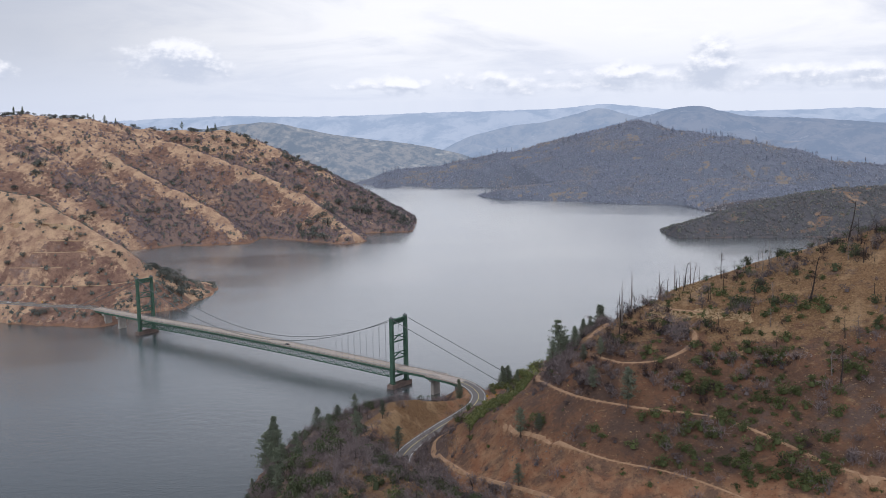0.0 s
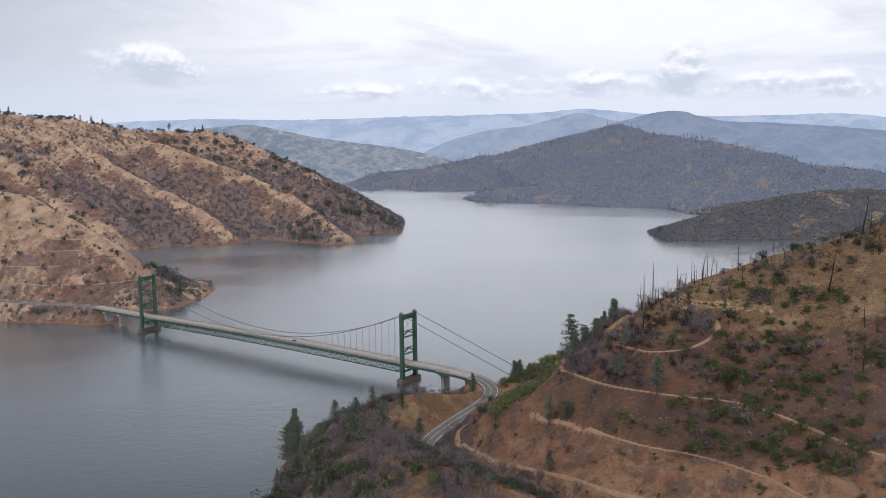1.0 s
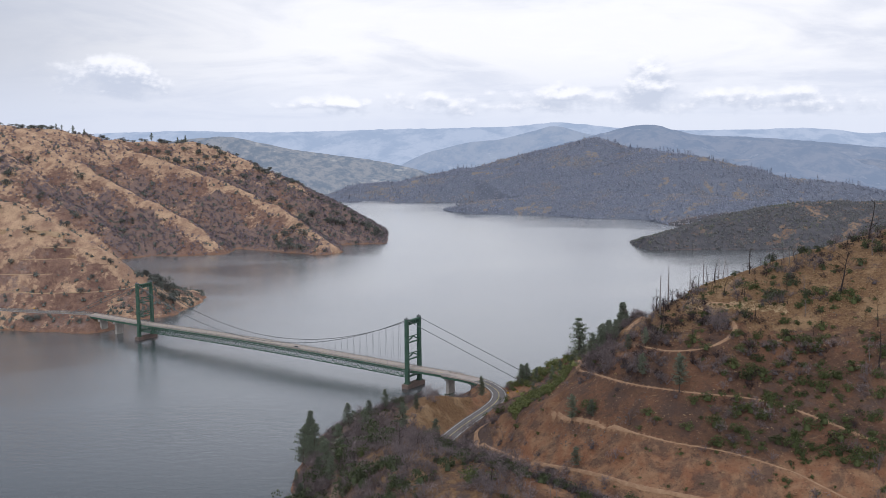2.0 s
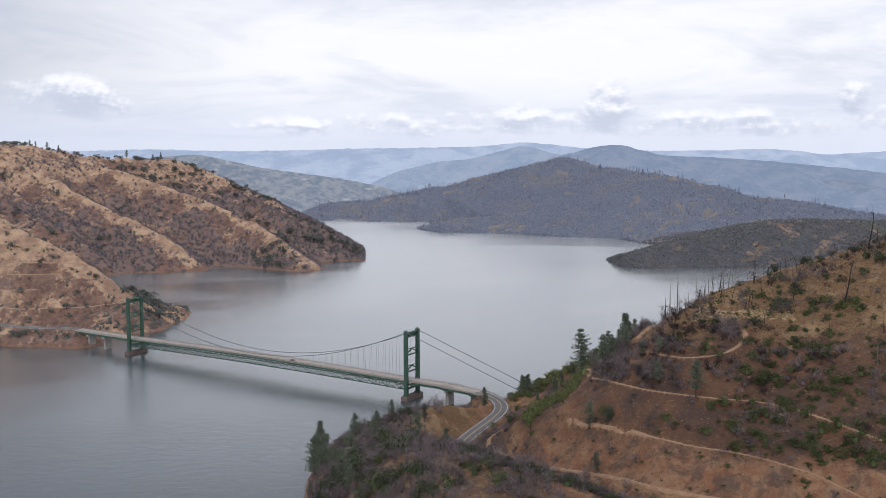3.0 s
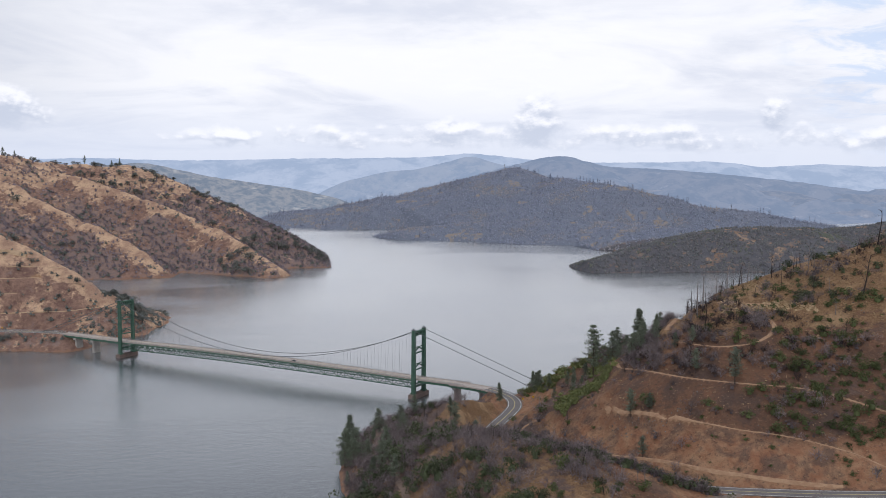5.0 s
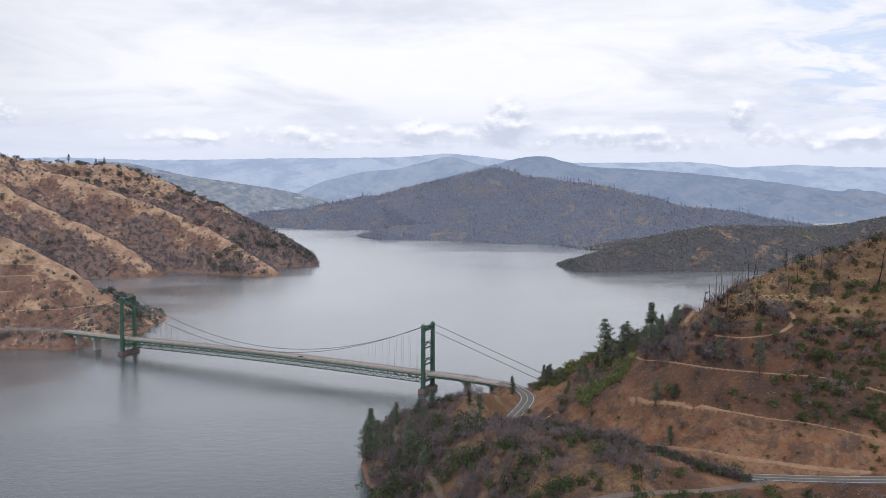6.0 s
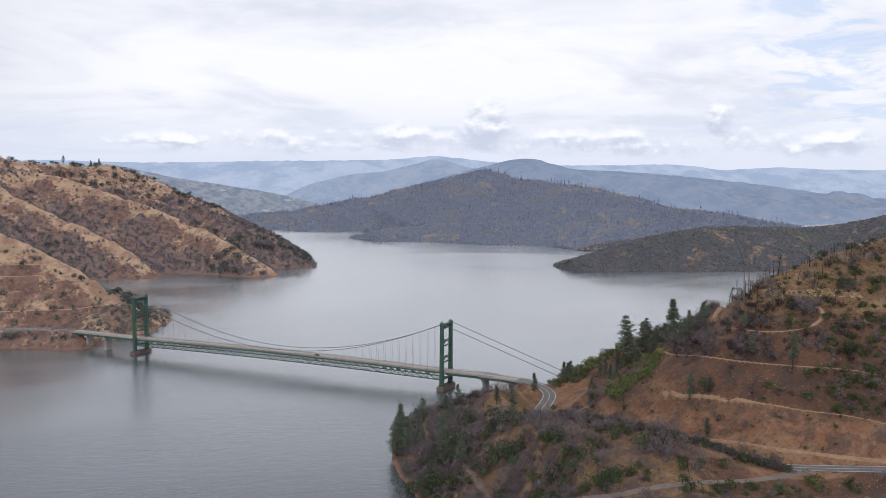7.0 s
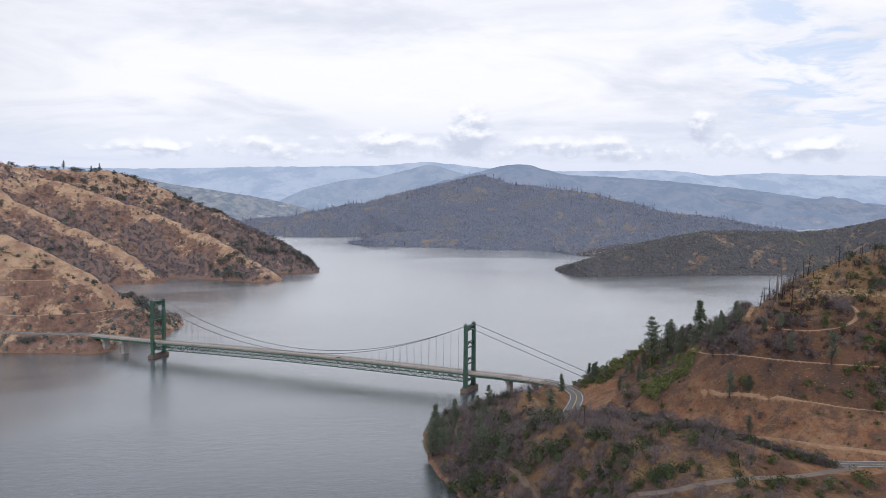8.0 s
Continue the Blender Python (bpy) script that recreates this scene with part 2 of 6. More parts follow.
def leafy(name, a, b, c, rough=0.75, patch=None):
    """Foliage that varies from plant to plant and from leaf to leaf."""
    m = Nodes(name)
    k = m.mix(m.island(), a, b)
    own = m.math("FRACT", m.math("ADD", m.rand(), m.attr("plant")))
    k = m.mix(m.math("MULTIPLY", own, 0.7), k, c)
    k = m.mix(m.ramp(own, 0.75, 1.0, 0.0, 0.55), k, tuple(v * 0.5 for v in a))
    if patch:
        scale, tint = patch
        k = m.mix(m.ramp(m.noise(scale, 5, 0.65), 0.50, 0.64, 0.0, 0.8), k, tint)
    return m.done(k, rough, 0.0, 0.2)


GROUND = ground_material()
WATER = water_material()
GREEN_STEEL = plain("green_painted_steel", (0.048, 0.104, 0.070), (0.066, 0.132, 0.092), 0.25, 0.5, 0.0, 0.1)
CONCRETE = plain("weathered_concrete", (0.40, 0.36, 0.32), (0.32, 0.29, 0.265), 0.2, 0.9, 0, 0.3)
PIER_CONCRETE = plain("stained_pier_concrete", (0.23, 0.165, 0.138), (0.165, 0.125, 0.11), 0.25, 0.9, 0, 0.3)
DECK_CONCRETE = plain("pale_deck_concrete", (0.46, 0.40, 0.35), (0.40, 0.345, 0.31), 0.12, 0.9, 0, 0.2)
ASPHALT = plain("worn_asphalt", (0.175, 0.162, 0.155), (0.14, 0.13, 0.126), 0.2, 0.9, 0, 0.2)
OLD_ASPHALT = plain("pale_worn_asphalt", (0.19, 0.172, 0.162), (0.155, 0.142, 0.136), 0.2, 0.95, 0, 0.2)
DIRT = plain("packed_dirt", (0.40, 0.255, 0.155), (0.31, 0.185, 0.11), 0.35, 0.95, 0, 0.4)
CABLE = plain("grey_cable_steel", (0.14, 0.15, 0.155), (0.19, 0.20, 0.20), 0.2, 0.5, 0.4)
WHITE_PAINT = plain("white_road_paint", (0.72, 0.71, 0.68), (0.6, 0.59, 0.57), 0.8, 0.7)
YELLOW_PAINT = plain("yellow_road_paint", (0.60, 0.49, 0.22), (0.5, 0.41, 0.20), 0.8, 0.7)
GALVANISED = plain("galvanised_steel", (0.36, 0.36, 0.35), (0.28, 0.28, 0.28), 0.3, 0.5, 0.5)


# ---- mesh helpers ----
def mesh_of(name, verts, faces, material):
    me = bpy.data.meshes.new(name)
    me.from_pydata([tuple(v) for v in verts], [], faces)
    me.materials.append(material)
    me.update()
    return me


def part(name, bm, material, parent, label=""):
    me = bpy.data.meshes.new(name)
    bm.to_mesh(me)
    bm.free()
    me.materials.append(material)
    ob = new(name, me)
    ob.parent = parent
    return tagged(ob, label)


def share(name, me, parent, m, label=""):
    ob = new(name, me)
    ob.parent = parent
    ob.matrix_basis = m
    return tagged(ob, label)


def box(bm, a, b, taper=(1.0, 1.0)):
    """A box from corner a to corner b; its top may taper about its middle."""
    (x0, y0, z0), (x1, y1, z1) = a, b
    cx, cy = (x0 + x1) / 2, (y0 + y1) / 2
    vs = [bm.verts.new(p) for p in ((x0, y0, z0), (x1, y0, z0), (x1, y1, z0), (x0, y1, z0))]
    tx, ty = taper
    vs += [bm.verts.new((cx + (x - cx) * tx, cy + (y - cy) * ty, z1)) for x, y in ((x0, y0), (x1, y0), (x1, y1), (x0, y1))]
    for f in ((3, 2, 1, 0), (4, 5, 6, 7), (0, 1, 5, 4), (1, 2, 6, 5), (2, 3, 7, 6), (3, 0, 4, 7)):
        bm.faces.new([vs[i] for i in f])


def bar(bm, a, b, w, h=None, sides=4, w2=None):
    """A bar from a to b, of square or round section."""
    a, b = Vector(a), Vector(b)
    d = (b - a).normalized()
    up = Vector((0, 0, 1)) if abs(d.z) < 0.95 else Vector((1, 0, 0))
    s = d.cross(up).normalized()
    u = s.cross(d)
    h = h or w
    k = (w2 or w) / w
    rings = []
    for p, f in ((a, 1.0), (b, k)):
        ring = []
        for i in range(sides):
            t = math.tau * (i + 0.5) / sides
            r = math.sqrt(0.5) if sides == 4 else 0.5
            ring.append(bm.verts.new(p + s * (math.cos(t) * w * r * f) * (1 if sides != 4 else 1) + u * (math.sin(t) * h * r * f)))
        rings.append(ring)
    for i in range(sides):
        j = (i + 1) % sides
        bm.faces.new((rings[0][i], rings[0][j], rings[1][j], rings[1][i]))
    bm.faces.new(rings[0][::-1])
    bm.faces.new(rings[1])


def curve_points(pts, step):
    """A smooth line through the points, resampled at even steps."""
    p = np.array(pts, float)
    p = np.vstack([2 * p[0] - p[1], p, 2 * p[-1] - p[-2]])
    out = []
    for i in range(1, len(p) - 2):
        n = max(2, int(np.linalg.norm(p[i + 1] - p[i]) / step))
        for t in np.arange(n) / n:
            a, b, c, d = p[i - 1 : i + 3]
            out.append(0.5 * (2 * b + (c - a) * t + (2 * a - 5 * b + 4 * c - d) * t**2 + (3 * b - a - 3 * c + d) * t**3))
    out.append(p[-2])
    return np.array(out)


# ---- the lie of the land ----
# the hill in front: heights at the knots of a coarse net, smoothed by cubic splines
NET_X, NET_Y, NET_STEP = -215.0, 225.0, 52.0
HILL_SOUTH = (
    (-21, -9, 2, 10, 16, 21, 22, 18, 10, 0, -9, -17, -24),
    (-22, -6, 7, 16, 23, 28, 30, 28, 24, 17, 10, 5, 2),
    (-24, -6, 13, 25, 31, 33, 34, 36, 38, 35, 31, 30, 29),
    (-29, -9, 17, 39, 46, 33, 34, 41, 58, 57, 55, 57, 60),
    (-36, -18, 13, 55, 65, 38, 55, 61, 91, 89, 87, 90, 92),
    (-40, -24, 12, 58, 54, 73, 102, 95, 108, 125, 127, 125, 122),
    (-39, -25, 7, 47, 36, 75, 115, 118, 134, 161, 158, 150, 143),
)
HILL_NORTH = (
    (-36, -20, 3, 31, 36, 57, 99, 127, 144, 158, 156, 151, 146),
    (-34, -17, 2, 26, 37, 48, 82, 99, 106, 119, 127, 131, 133),
    (-39, -24, -6, 14, 13, 29, 71, 77, 75, 81, 90, 99, 105),
    (-47, -33, -17, -1, -1, 13, 40, 44, 43, 46, 53, 61, 69),
    (-57, -44, -31, -19, -12, -6, -2, 1, 6, 10, 15, 22, 30),
    (-67, -55, -44, -34, -27, -27, -31, -28, -19, -19, -20, -16, -10),
)
NET = np.array(HILL_SOUTH + HILL_NORTH, float)

ROAD = curve_points([
    (-14, 775, 15.5), (4, 759, 15.5), (16, 741, 15.5), (22, 718, 15.5), (19, 695, 15.5), (9, 672, 15.5), (-4, 648, 15.5),
    (-15, 626, 15.5), (-24, 605, 15.5), (-28, 585, 16.5), (-27, 560, 19), (-20, 530, 23), (-6, 500, 28), (8, 475, 32),
    (28, 447, 37), (50, 424, 40), (80, 408, 42), (120, 396, 43), (180, 386, 44), (300, 376, 46)], 3.0)
FAR_ROAD = curve_points([(-375, 1065, 15.5), (-405, 1076, 15.5), (-437, 1083, 15.7), (-493, 1105, 16), (-560, 1140, 17), (-660, 1190, 20)], 5.0)

# dirt tracks in plan, each with its half width
TRACKS = {
    "track_upper": (1.5, [(57, 581), (50, 550), (51, 530), (57, 506), (67, 488), (82, 476), (99, 467), (125, 462), (143, 450), (155, 437), (171, 418), (187, 413), (215, 405)]),
    "track_middle": (1.0, [(29, 514), (33, 502), (39, 493), (48, 479), (59, 463), (71, 450), (95, 440), (119, 425), (135, 411), (150, 396)]),
    "track_lower": (1.5, [(14, 493), (21, 482), (31, 468), (42, 453), (56, 435), (75, 422), (90, 414), (112, 406)]),
    "track_crest": (1.7, [(78, 549), (84, 557), (89, 563), (100, 576), (108, 590)]),
    "track_loop": (1.5, [(76, 520), (82, 508), (90, 497), (107, 492), (121, 499), (127, 509), (126, 519), (120, 530), (112, 540)]),
    "track_knoll": (1.6, [(110, 549), (118, 546), (124, 540), (137, 528)]),
    "track_bench": (1.7, [(4, 564), (-6, 567), (-9, 556), (-5, 540), (2, 518), (12, 497)]),
    "track_shore": (2.2, [(-93, 560), (-91, 530), (-89, 502), (-90, 469), (-91, 447), (-92, 425)]),
    "track_spur": (2.6, [(-93, 605), (-92, 625), (-88, 652), (-80, 662)]),
    "track_side_road": (2.9, [(62, 411), (50, 407), (34, 402), (15, 396), (-18, 391), (-47, 391), (-64, 396)]),
}
BENCHES = [
    [(-560, 1152), (-510, 1145), (-444, 1140), (-410, 1141), (-381, 1145), (-355, 1156)],
    [(-505, 1162), (-470, 1158), (-442, 1157)],
    [(-481, 1176), (-454, 1173), (-422, 1176)],
    [(-540, 1225), (-524, 1221), (-485, 1209), (-441, 1199)],
    [(-478, 1188), (-444, 1185), (-399, 1189)],
]
# spines of the hills across the water: x, y, z
WEST_NOSE = [(-760, 1320, 138), (-608, 1290, 128), (-559, 1275, 126), (-513, 1250, 121), (-452, 1215, 95), (-393, 1190, 67), (-352, 1175, 42), (-326, 1180, 19), (-299, 1190, 4)]
NORTH_RIDGE = [(-1300, 1800, 240), (-884, 1900, 222), (-834, 1930, 215), (-793, 1960, 216), (-693, 1990, 206), (-602, 2010, 185), (-498, 2040, 178), (-434, 2040, 177), (-385, 2020, 162), (-315, 1990, 132), (-245, 1950, 103), (-155, 1890, 58), (-100, 1840, 27), (-67, 1805, 7)]
SPURS = [
    [(-860, 1860, 212), (-775, 1790, 203), (-725, 1760, 181), (-665, 1720, 138), (-612, 1680, 111), (-551, 1650, 75), (-513, 1632, 38), (-492, 1618, 12)],
    [(-742, 1950, 206), (-671, 1880, 169), (-595, 1830, 142), (-514, 1790, 106), (-432, 1740, 71), (-378, 1715, 41), (-345, 1685, 14)],
    [(-630, 2000, 182), (-526, 1960, 160), (-443, 1920, 133), (-335, 1870, 98), (-287, 1850, 80), (-242, 1790, 59), (-191, 1720, 38), (-160, 1668, 20), (-128, 1660, 5)],
    [(-362, 1940, 105), (-303, 1900, 75), (-233, 1840, 43), (-149, 1800, 18), (-98, 1790, 5)],
]
WEST_POINT = [(-360, 1185, 40), (-335, 1215, 24), (-308, 1245, 9), (-308, 1280, 4)]
WEST_SHORE = [(-1400, 1560), (-520, 1600), (-440, 1654), (-346, 1644), (-293, 1650), (-236, 1607), (-200, 1590), (-165, 1627), (-124, 1683), (-100, 1745), (-70, 1761), (-58, 1795), (-40, 1850), (0, 1950)]
EAST_POINT = [(381, 1628, 6), (419, 1650, 19), (504, 1680, 40), (597, 1720, 60), (718, 1760, 66), (799, 1780, 63), (889, 1790, 58), (981, 1780, 64), (1083, 1750, 85), (1400, 1700, 100)]
WOODED_HILL = [(-170, 2950, 0), (-133, 2950, 20), (-84, 2950, 42), (-17, 2950, 49), (56, 2950, 61), (119, 2950, 71), (198, 2950, 87), (238, 2950, 92), (315, 2950, 99), (347, 2950, 107), (420, 2950, 114), (473, 2955, 129), (508, 2965, 149), (548, 2970, 164), (593, 2965, 147), (629, 2880, 136), (670, 2760, 136), (726, 2620, 133), (749, 2590, 127), (818, 2520, 100), (889, 2480, 83), (934, 2450, 72), (1048, 2400, 65), (1142, 2340, 47), (1232, 2290, 38), (1400, 2180, 30)]
WOODED_SHORE = [(101, 2400, 6), (195, 2410, 22), (339, 2400, 33), (511, 2350, 38), (634, 2250, 41), (700, 2100, 40), (800, 2000, 35), (1100, 1950, 40)]
WOOD_SPURS = [
    [(452, 2960, 118), (400, 2800, 88), (340, 2600, 58), (300, 2450, 33)], [(555, 2970, 162), (540, 2800, 116), (500, 2600, 72), (460, 2400, 40)],
    [(735, 2545, 122), (690, 2400, 82), (620, 2250, 43)], [(265, 2950, 88), (200, 2800, 48), (130, 2710, 14)], [(81, 2950, 58), (20, 2800, 28), (-20, 2700, 7)],
    [(901, 2450, 76), (850, 2300, 54), (780, 2150, 41)], [(-92, 2950, 16), (-150, 2790, 12), (-165, 2730, 5)],
]
BAY_SHORE = [(-260, 2800), (-178, 2702), (-109, 2693), (-34, 2665), (5, 2690), (96, 2692), (150, 2660), (190, 2665), (230, 2560), (300, 2300)]
SPIT_SHORE = [(60, 2500), (94, 2402), (133, 2343), (200, 2312), (260, 2278), (327, 2240), (395, 2174), (466, 2176), (500, 2157), (516, 2046), (550, 2010), (650, 1960), (1100, 1900)]
EAST_SHORE = [(362, 1760), (370, 1690), (378, 1642), (396, 1632), (417, 1636), (486, 1632), (545, 1624), (612, 1620), (704, 1608), (1100, 1580), (1500, 1560)]
STRAW_PATCHES = [[(117, 559), (123, 546), (115, 532), (107, 537)], [(121, 539), (140, 533), (158, 520), (157, 514), (136, 522), (121, 532)], [(130, 566), (146, 578), (145, 566), (124, 546)]]
SOIL_GAPS = [[(-58, 620), (-39, 620), (-50, 577), (-63, 577)], [(-76, 460), (-62, 466), (-67, 447), (-78, 442)], [(-77, 432), (-66, 414), (-39, 417), (-30, 419), (-35, 405), (-59, 402), (-74, 408)], [(-101, 606), (-101, 585), (-106, 568), (-113, 568), (-107, 606)]]


def fbm(x, y, size, octaves=4, seed=0, gain=0.5):
    """Smooth value noise about zero, as arrays."""
    x, y = np.asarray(x, float) / size, np.asarray(y, float) / size
    total, amp, norm = np.zeros(np.broadcast(x, y).shape), 1.0, 0.0

    def grid(i, j, s):
        h = np.sin(i * 127.1 + j * 311.7 + s * 74.7) * 43758.5453
        return h - np.floor(h)

    for o in range(octaves):
        i, j = np.floor(x), np.floor(y)
        u, v = x - i, y - j
        u, v = u * u * (3 - 2 * u), v * v * (3 - 2 * v)
        s = seed + o
        a = grid(i, j, s) * (1 - u) + grid(i + 1, j, s) * u
        b = grid(i, j + 1, s) * (1 - u) + grid(i + 1, j + 1, s) * u
        total += amp * ((a * (1 - v) + b * v) * 2 - 1)
        norm += amp
        amp *= gain
        x, y = x * 2.03 + 17.3, y * 2.03 + 5.1
    return total / norm


def near_line(x, y, line):
    """Distance to a line of points in plan, and the height of the line there."""
    best, height = np.full(x.shape, 1e9), np.zeros(x.shape)
    for a, b in zip(line[:-1], line[1:]):
        dx, dy = b[0] - a[0], b[1] - a[1]
        t = np.clip(((x - a[0]) * dx + (y - a[1]) * dy) / (dx * dx + dy * dy + 1e-9), 0, 1)
        d = np.hypot(x - a[0] - t * dx, y - a[1] - t * dy)
        m = d < best
        best = np.where(m, d, best)
        height = np.where(m, a[2] + t * (b[2] - a[2]), height)
    return best, height


def spine(x, y, pts, slope, crest, convex=0.0):
    """A hill that falls away on both sides of a spine; the highest segment wins."""
    top = np.full(x.shape, -60.0)
    for a, b in zip(pts[:-1], pts[1:]):
        dx, dy = b[0] - a[0], b[1] - a[1]
        t = np.clip(((x - a[0]) * dx + (y - a[1]) * dy) / (dx * dx + dy * dy), 0, 1)
        d = np.hypot(x - a[0] - t * dx, y - a[1] - t * dy)
        fall = slope * (np.sqrt(d * d + crest * crest) - crest)
        top = np.maximum(top, a[2] + t * (b[2] - a[2]) - fall - convex * d * d)
    return top


def spline(u):
    return [(1 - u) ** 3 / 6, (3 * u**3 - 6 * u**2 + 4) / 6, (-3 * u**3 + 3 * u**2 + 3 * u + 1) / 6, u**3 / 6]


def blend_max(a, b, k):
    h = np.clip(0.5 + 0.5 * (a - b) / k, 0, 1)
    return b + (a - b) * h + k * h * (1 - h)


def front_hill(x, y):
    n = len(NET)
    gx = np.clip((x - NET_X) / NET_STEP, 1, n - 2.001)
    gy = np.clip((y - NET_Y) / NET_STEP, 1, n - 2.001)
    i, j = np.floor(gx).astype(int), np.floor(gy).astype(int)
    bx, by = spline(gx - i), spline(gy - j)
    z = sum(by[q] * bx[p] * NET[j + q - 1, i + p - 1] for q in range(4) for p in range(4))
    z = z + 15 * np.exp(-((x - 112) ** 2 + (y - 682) ** 2) / 2000.0) + 13 * np.exp(-((x - 95) ** 2 + (y - 692) ** 2) / 1400.0)
    z = z + 4 * np.exp(-((x - 118) ** 2 + (y - 724) ** 2) / 1200.0) + 3 * np.exp(-((x - 96) ** 2 + (y - 564) ** 2) / 700.0)
    z = z + 6 * np.exp(-(((x + 38) / 22) ** 2) - ((y - 655) / 17) ** 2)
    coast = (x + 117 + 3 * fbm(x, y, 22, 3, 301) - 0.06 * np.clip(560 - y, 0, None)) * 0.85
    z = np.where(x < -60, -blend_max(-z, -coast, 3), z)
    return z - np.clip(y - 770, 0, None) * 0.5


SHORE_ROAD = ROAD[ROAD[:, 1] < 742]


def land_height(x, y):
    """Height of the land over the lake at plan positions x, y (arrays)."""
    hill = front_hill(x, y) + fbm(x, y, 38, 4, 3) * 2.6 + fbm(x, y, 7, 3, 9) * 0.35
    wx, wy = x + fbm(x, y, 120, 3, 21) * 22, y + fbm(x, y, 120, 3, 33) * 22
    gully = np.abs(fbm(x, y, 90, 4, 41)) * 14
    west = spine(x + fbm(x, y, 60, 3, 5) * 6, y + fbm(x, y, 60, 3, 6) * 6, WEST_NOSE, 0.95, 9) + fbm(x, y, 30, 4, 8) * 2.5
    bench = np.clip((west - 18) / 25, 0, 1) * np.clip((92 - west) / 20, 0, 1) * np.clip((1190 - y + 0.35 * (x + 400)) / 20, 0, 1)
    tread = 13.5
    k = west / tread
    stair = tread * (np.floor(k) + np.clip((k - np.floor(k)) * 1.45, 0, 1))
    west = west + (stair - west) * bench
    west = np.maximum(west, spine(x, y, WEST_POINT, 0.55, 8) + fbm(x, y, 30, 4, 8) * 2)
    sx, sy = x + fbm(x, y, 90, 3, 21) * 6, y + fbm(x, y, 90, 3, 33) * 6
    north = spine(sx, sy, NORTH_RIDGE, 0.60, 18)
    for s in SPURS:
        north = blend_max(north, spine(sx, sy, s, 0.74, 3), 3)
    side = np.clip(north / 50, 0, 1)
    north = north - np.abs(fbm(x, y, 60, 4, 41)) * 11 * side + 2 + fbm(x, y, 25, 4, 11) * 2.2 * side
    bank = y - np.interp(x, [p[0] for p in WEST_SHORE], [p[1] for p in WEST_SHORE]) + fbm(x, y, 45, 3, 44) * 9
    tip = -56 - x + fbm(x, y, 30, 3, 46) * 4
    north = -blend_max(-north, -tip * 0.8, 5)
    north = np.where(y > 1330, -blend_max(-north, -bank * 0.75, 10), -60)
    z = np.maximum(np.maximum(hill, west), north)
    east = spine(wx, wy, EAST_POINT, 0.38, 25) - gully * 0.5 + 3
    beach = y - np.interp(x, [p[0] for p in EAST_SHORE], [p[1] for p in EAST_SHORE], left=4000) + fbm(x, y, 40, 3, 58) * 6
    east = -blend_max(-east, -beach * 0.7, 5)
    wooded = spine(wx, wy, WOODED_HILL, 0.27, 22) - 2
    wooded = wooded - np.abs(fbm(x, y, 260, 4, 51)) * 30 * np.clip(wooded / 90, 0, 1)
    for s in WOOD_SPURS:
        wooded = blend_max(wooded, spine(wx, wy, s, 0.36, 14) - gully * 0.5, 6)
    shaky = fbm(x, y, 60, 3, 54) * 12
    bay = y - np.interp(x, [p[0] for p in BAY_SHORE], [p[1] for p in BAY_SHORE]) + shaky
    wooded = -blend_max(-wooded, -bay * 0.5, 6)
    spit = spine(wx, wy, WOODED_SHORE, 0.26, 40) - gully * 0.4 + 3
    edge_y = y - np.interp(x, [p[0] for p in SPIT_SHORE], [p[1] for p in SPIT_SHORE], left=4000) + shaky
    wooded = np.maximum(wooded, -blend_max(-spit, -edge_y * 0.6, 4))
    z = np.maximum(z, np.maximum(east, wooded))
    # benches worn or cut along the tracks
    for line, half in BENCH_LINES:
        lo, hi = line[:, :2].min(0) - 14, line[:, :2].max(0) + 14
        m = (x > lo[0]) & (x < hi[0]) & (y > lo[1]) & (y < hi[1])
        if m.any():
            d, h = near_line(x[m], y[m], line)
            off = np.clip(d - half - 1.5, 0, None)
            z[m] = np.maximum(np.minimum(z[m], h + off * 1.1), np.where(off < 3, h - off * 1.8, -99))
    # cuttings and banks of the roads
    for line, half, cut, fill, reach in ((SHORE_ROAD, 6.5, 1.05, 0.8, 60), (FAR_ROAD, 8.0, 0.95, 0.8, 60)):
        lo, hi = line[:, :2].min(0) - reach, line[:, :2].max(0) + reach
        m = (x > lo[0]) & (x < hi[0]) & (y > lo[1]) & (y < hi[1])
        if not m.any():
            continue
        d, h = near_line(x[m], y[m], line)
        off = np.clip(d - half, 0, None) * (1 + 0.25 * fbm(x[m], y[m], 9, 3, 61))
        if line is SHORE_ROAD:
            order = np.argsort(line[:, 1])
            east_side = x[m] > np.interp(y[m], line[order, 1], line[order, 0])
            cut = np.where(east_side & (y[m] > 585), 0.42, 1.05)
        zz = np.minimum(z[m], h - 0.12 + off * cut)
        z[m] = np.where(d < 30, np.maximum(zz, h - 0.12 - off * fill), zz)
    return np.maximum(z, -30.0)


BENCH_LINES = []


def lay_track(pts, half, step):
    """A track's line at an even grade over the land, cut into it from now on."""
    line = curve_points([(x, y, 0) for x, y in pts], step)
    h = land_height(line[:, 0].copy(), line[:, 1].copy())
    k = 23
    line[:, 2] = np.convolve(np.pad(h, k // 2, "edge"), np.ones(k) / k, "valid")
    return line


TRACK_LINES = {name: (lay_track(pts, half, 2.0), half) for name, (half, pts) in TRACKS.items()}
BENCH_TRACKS = [(lay_track(pts, 2.6, 4.0), 2.6) for pts in BENCHES]
BENCH_LINES.extend(list(TRACK_LINES.values()) + BENCH_TRACKS)


def axis(*runs):
    out = []
    for a, b, step in runs:
        out.append(np.arange(a, b, step))
    return np.concatenate(out)


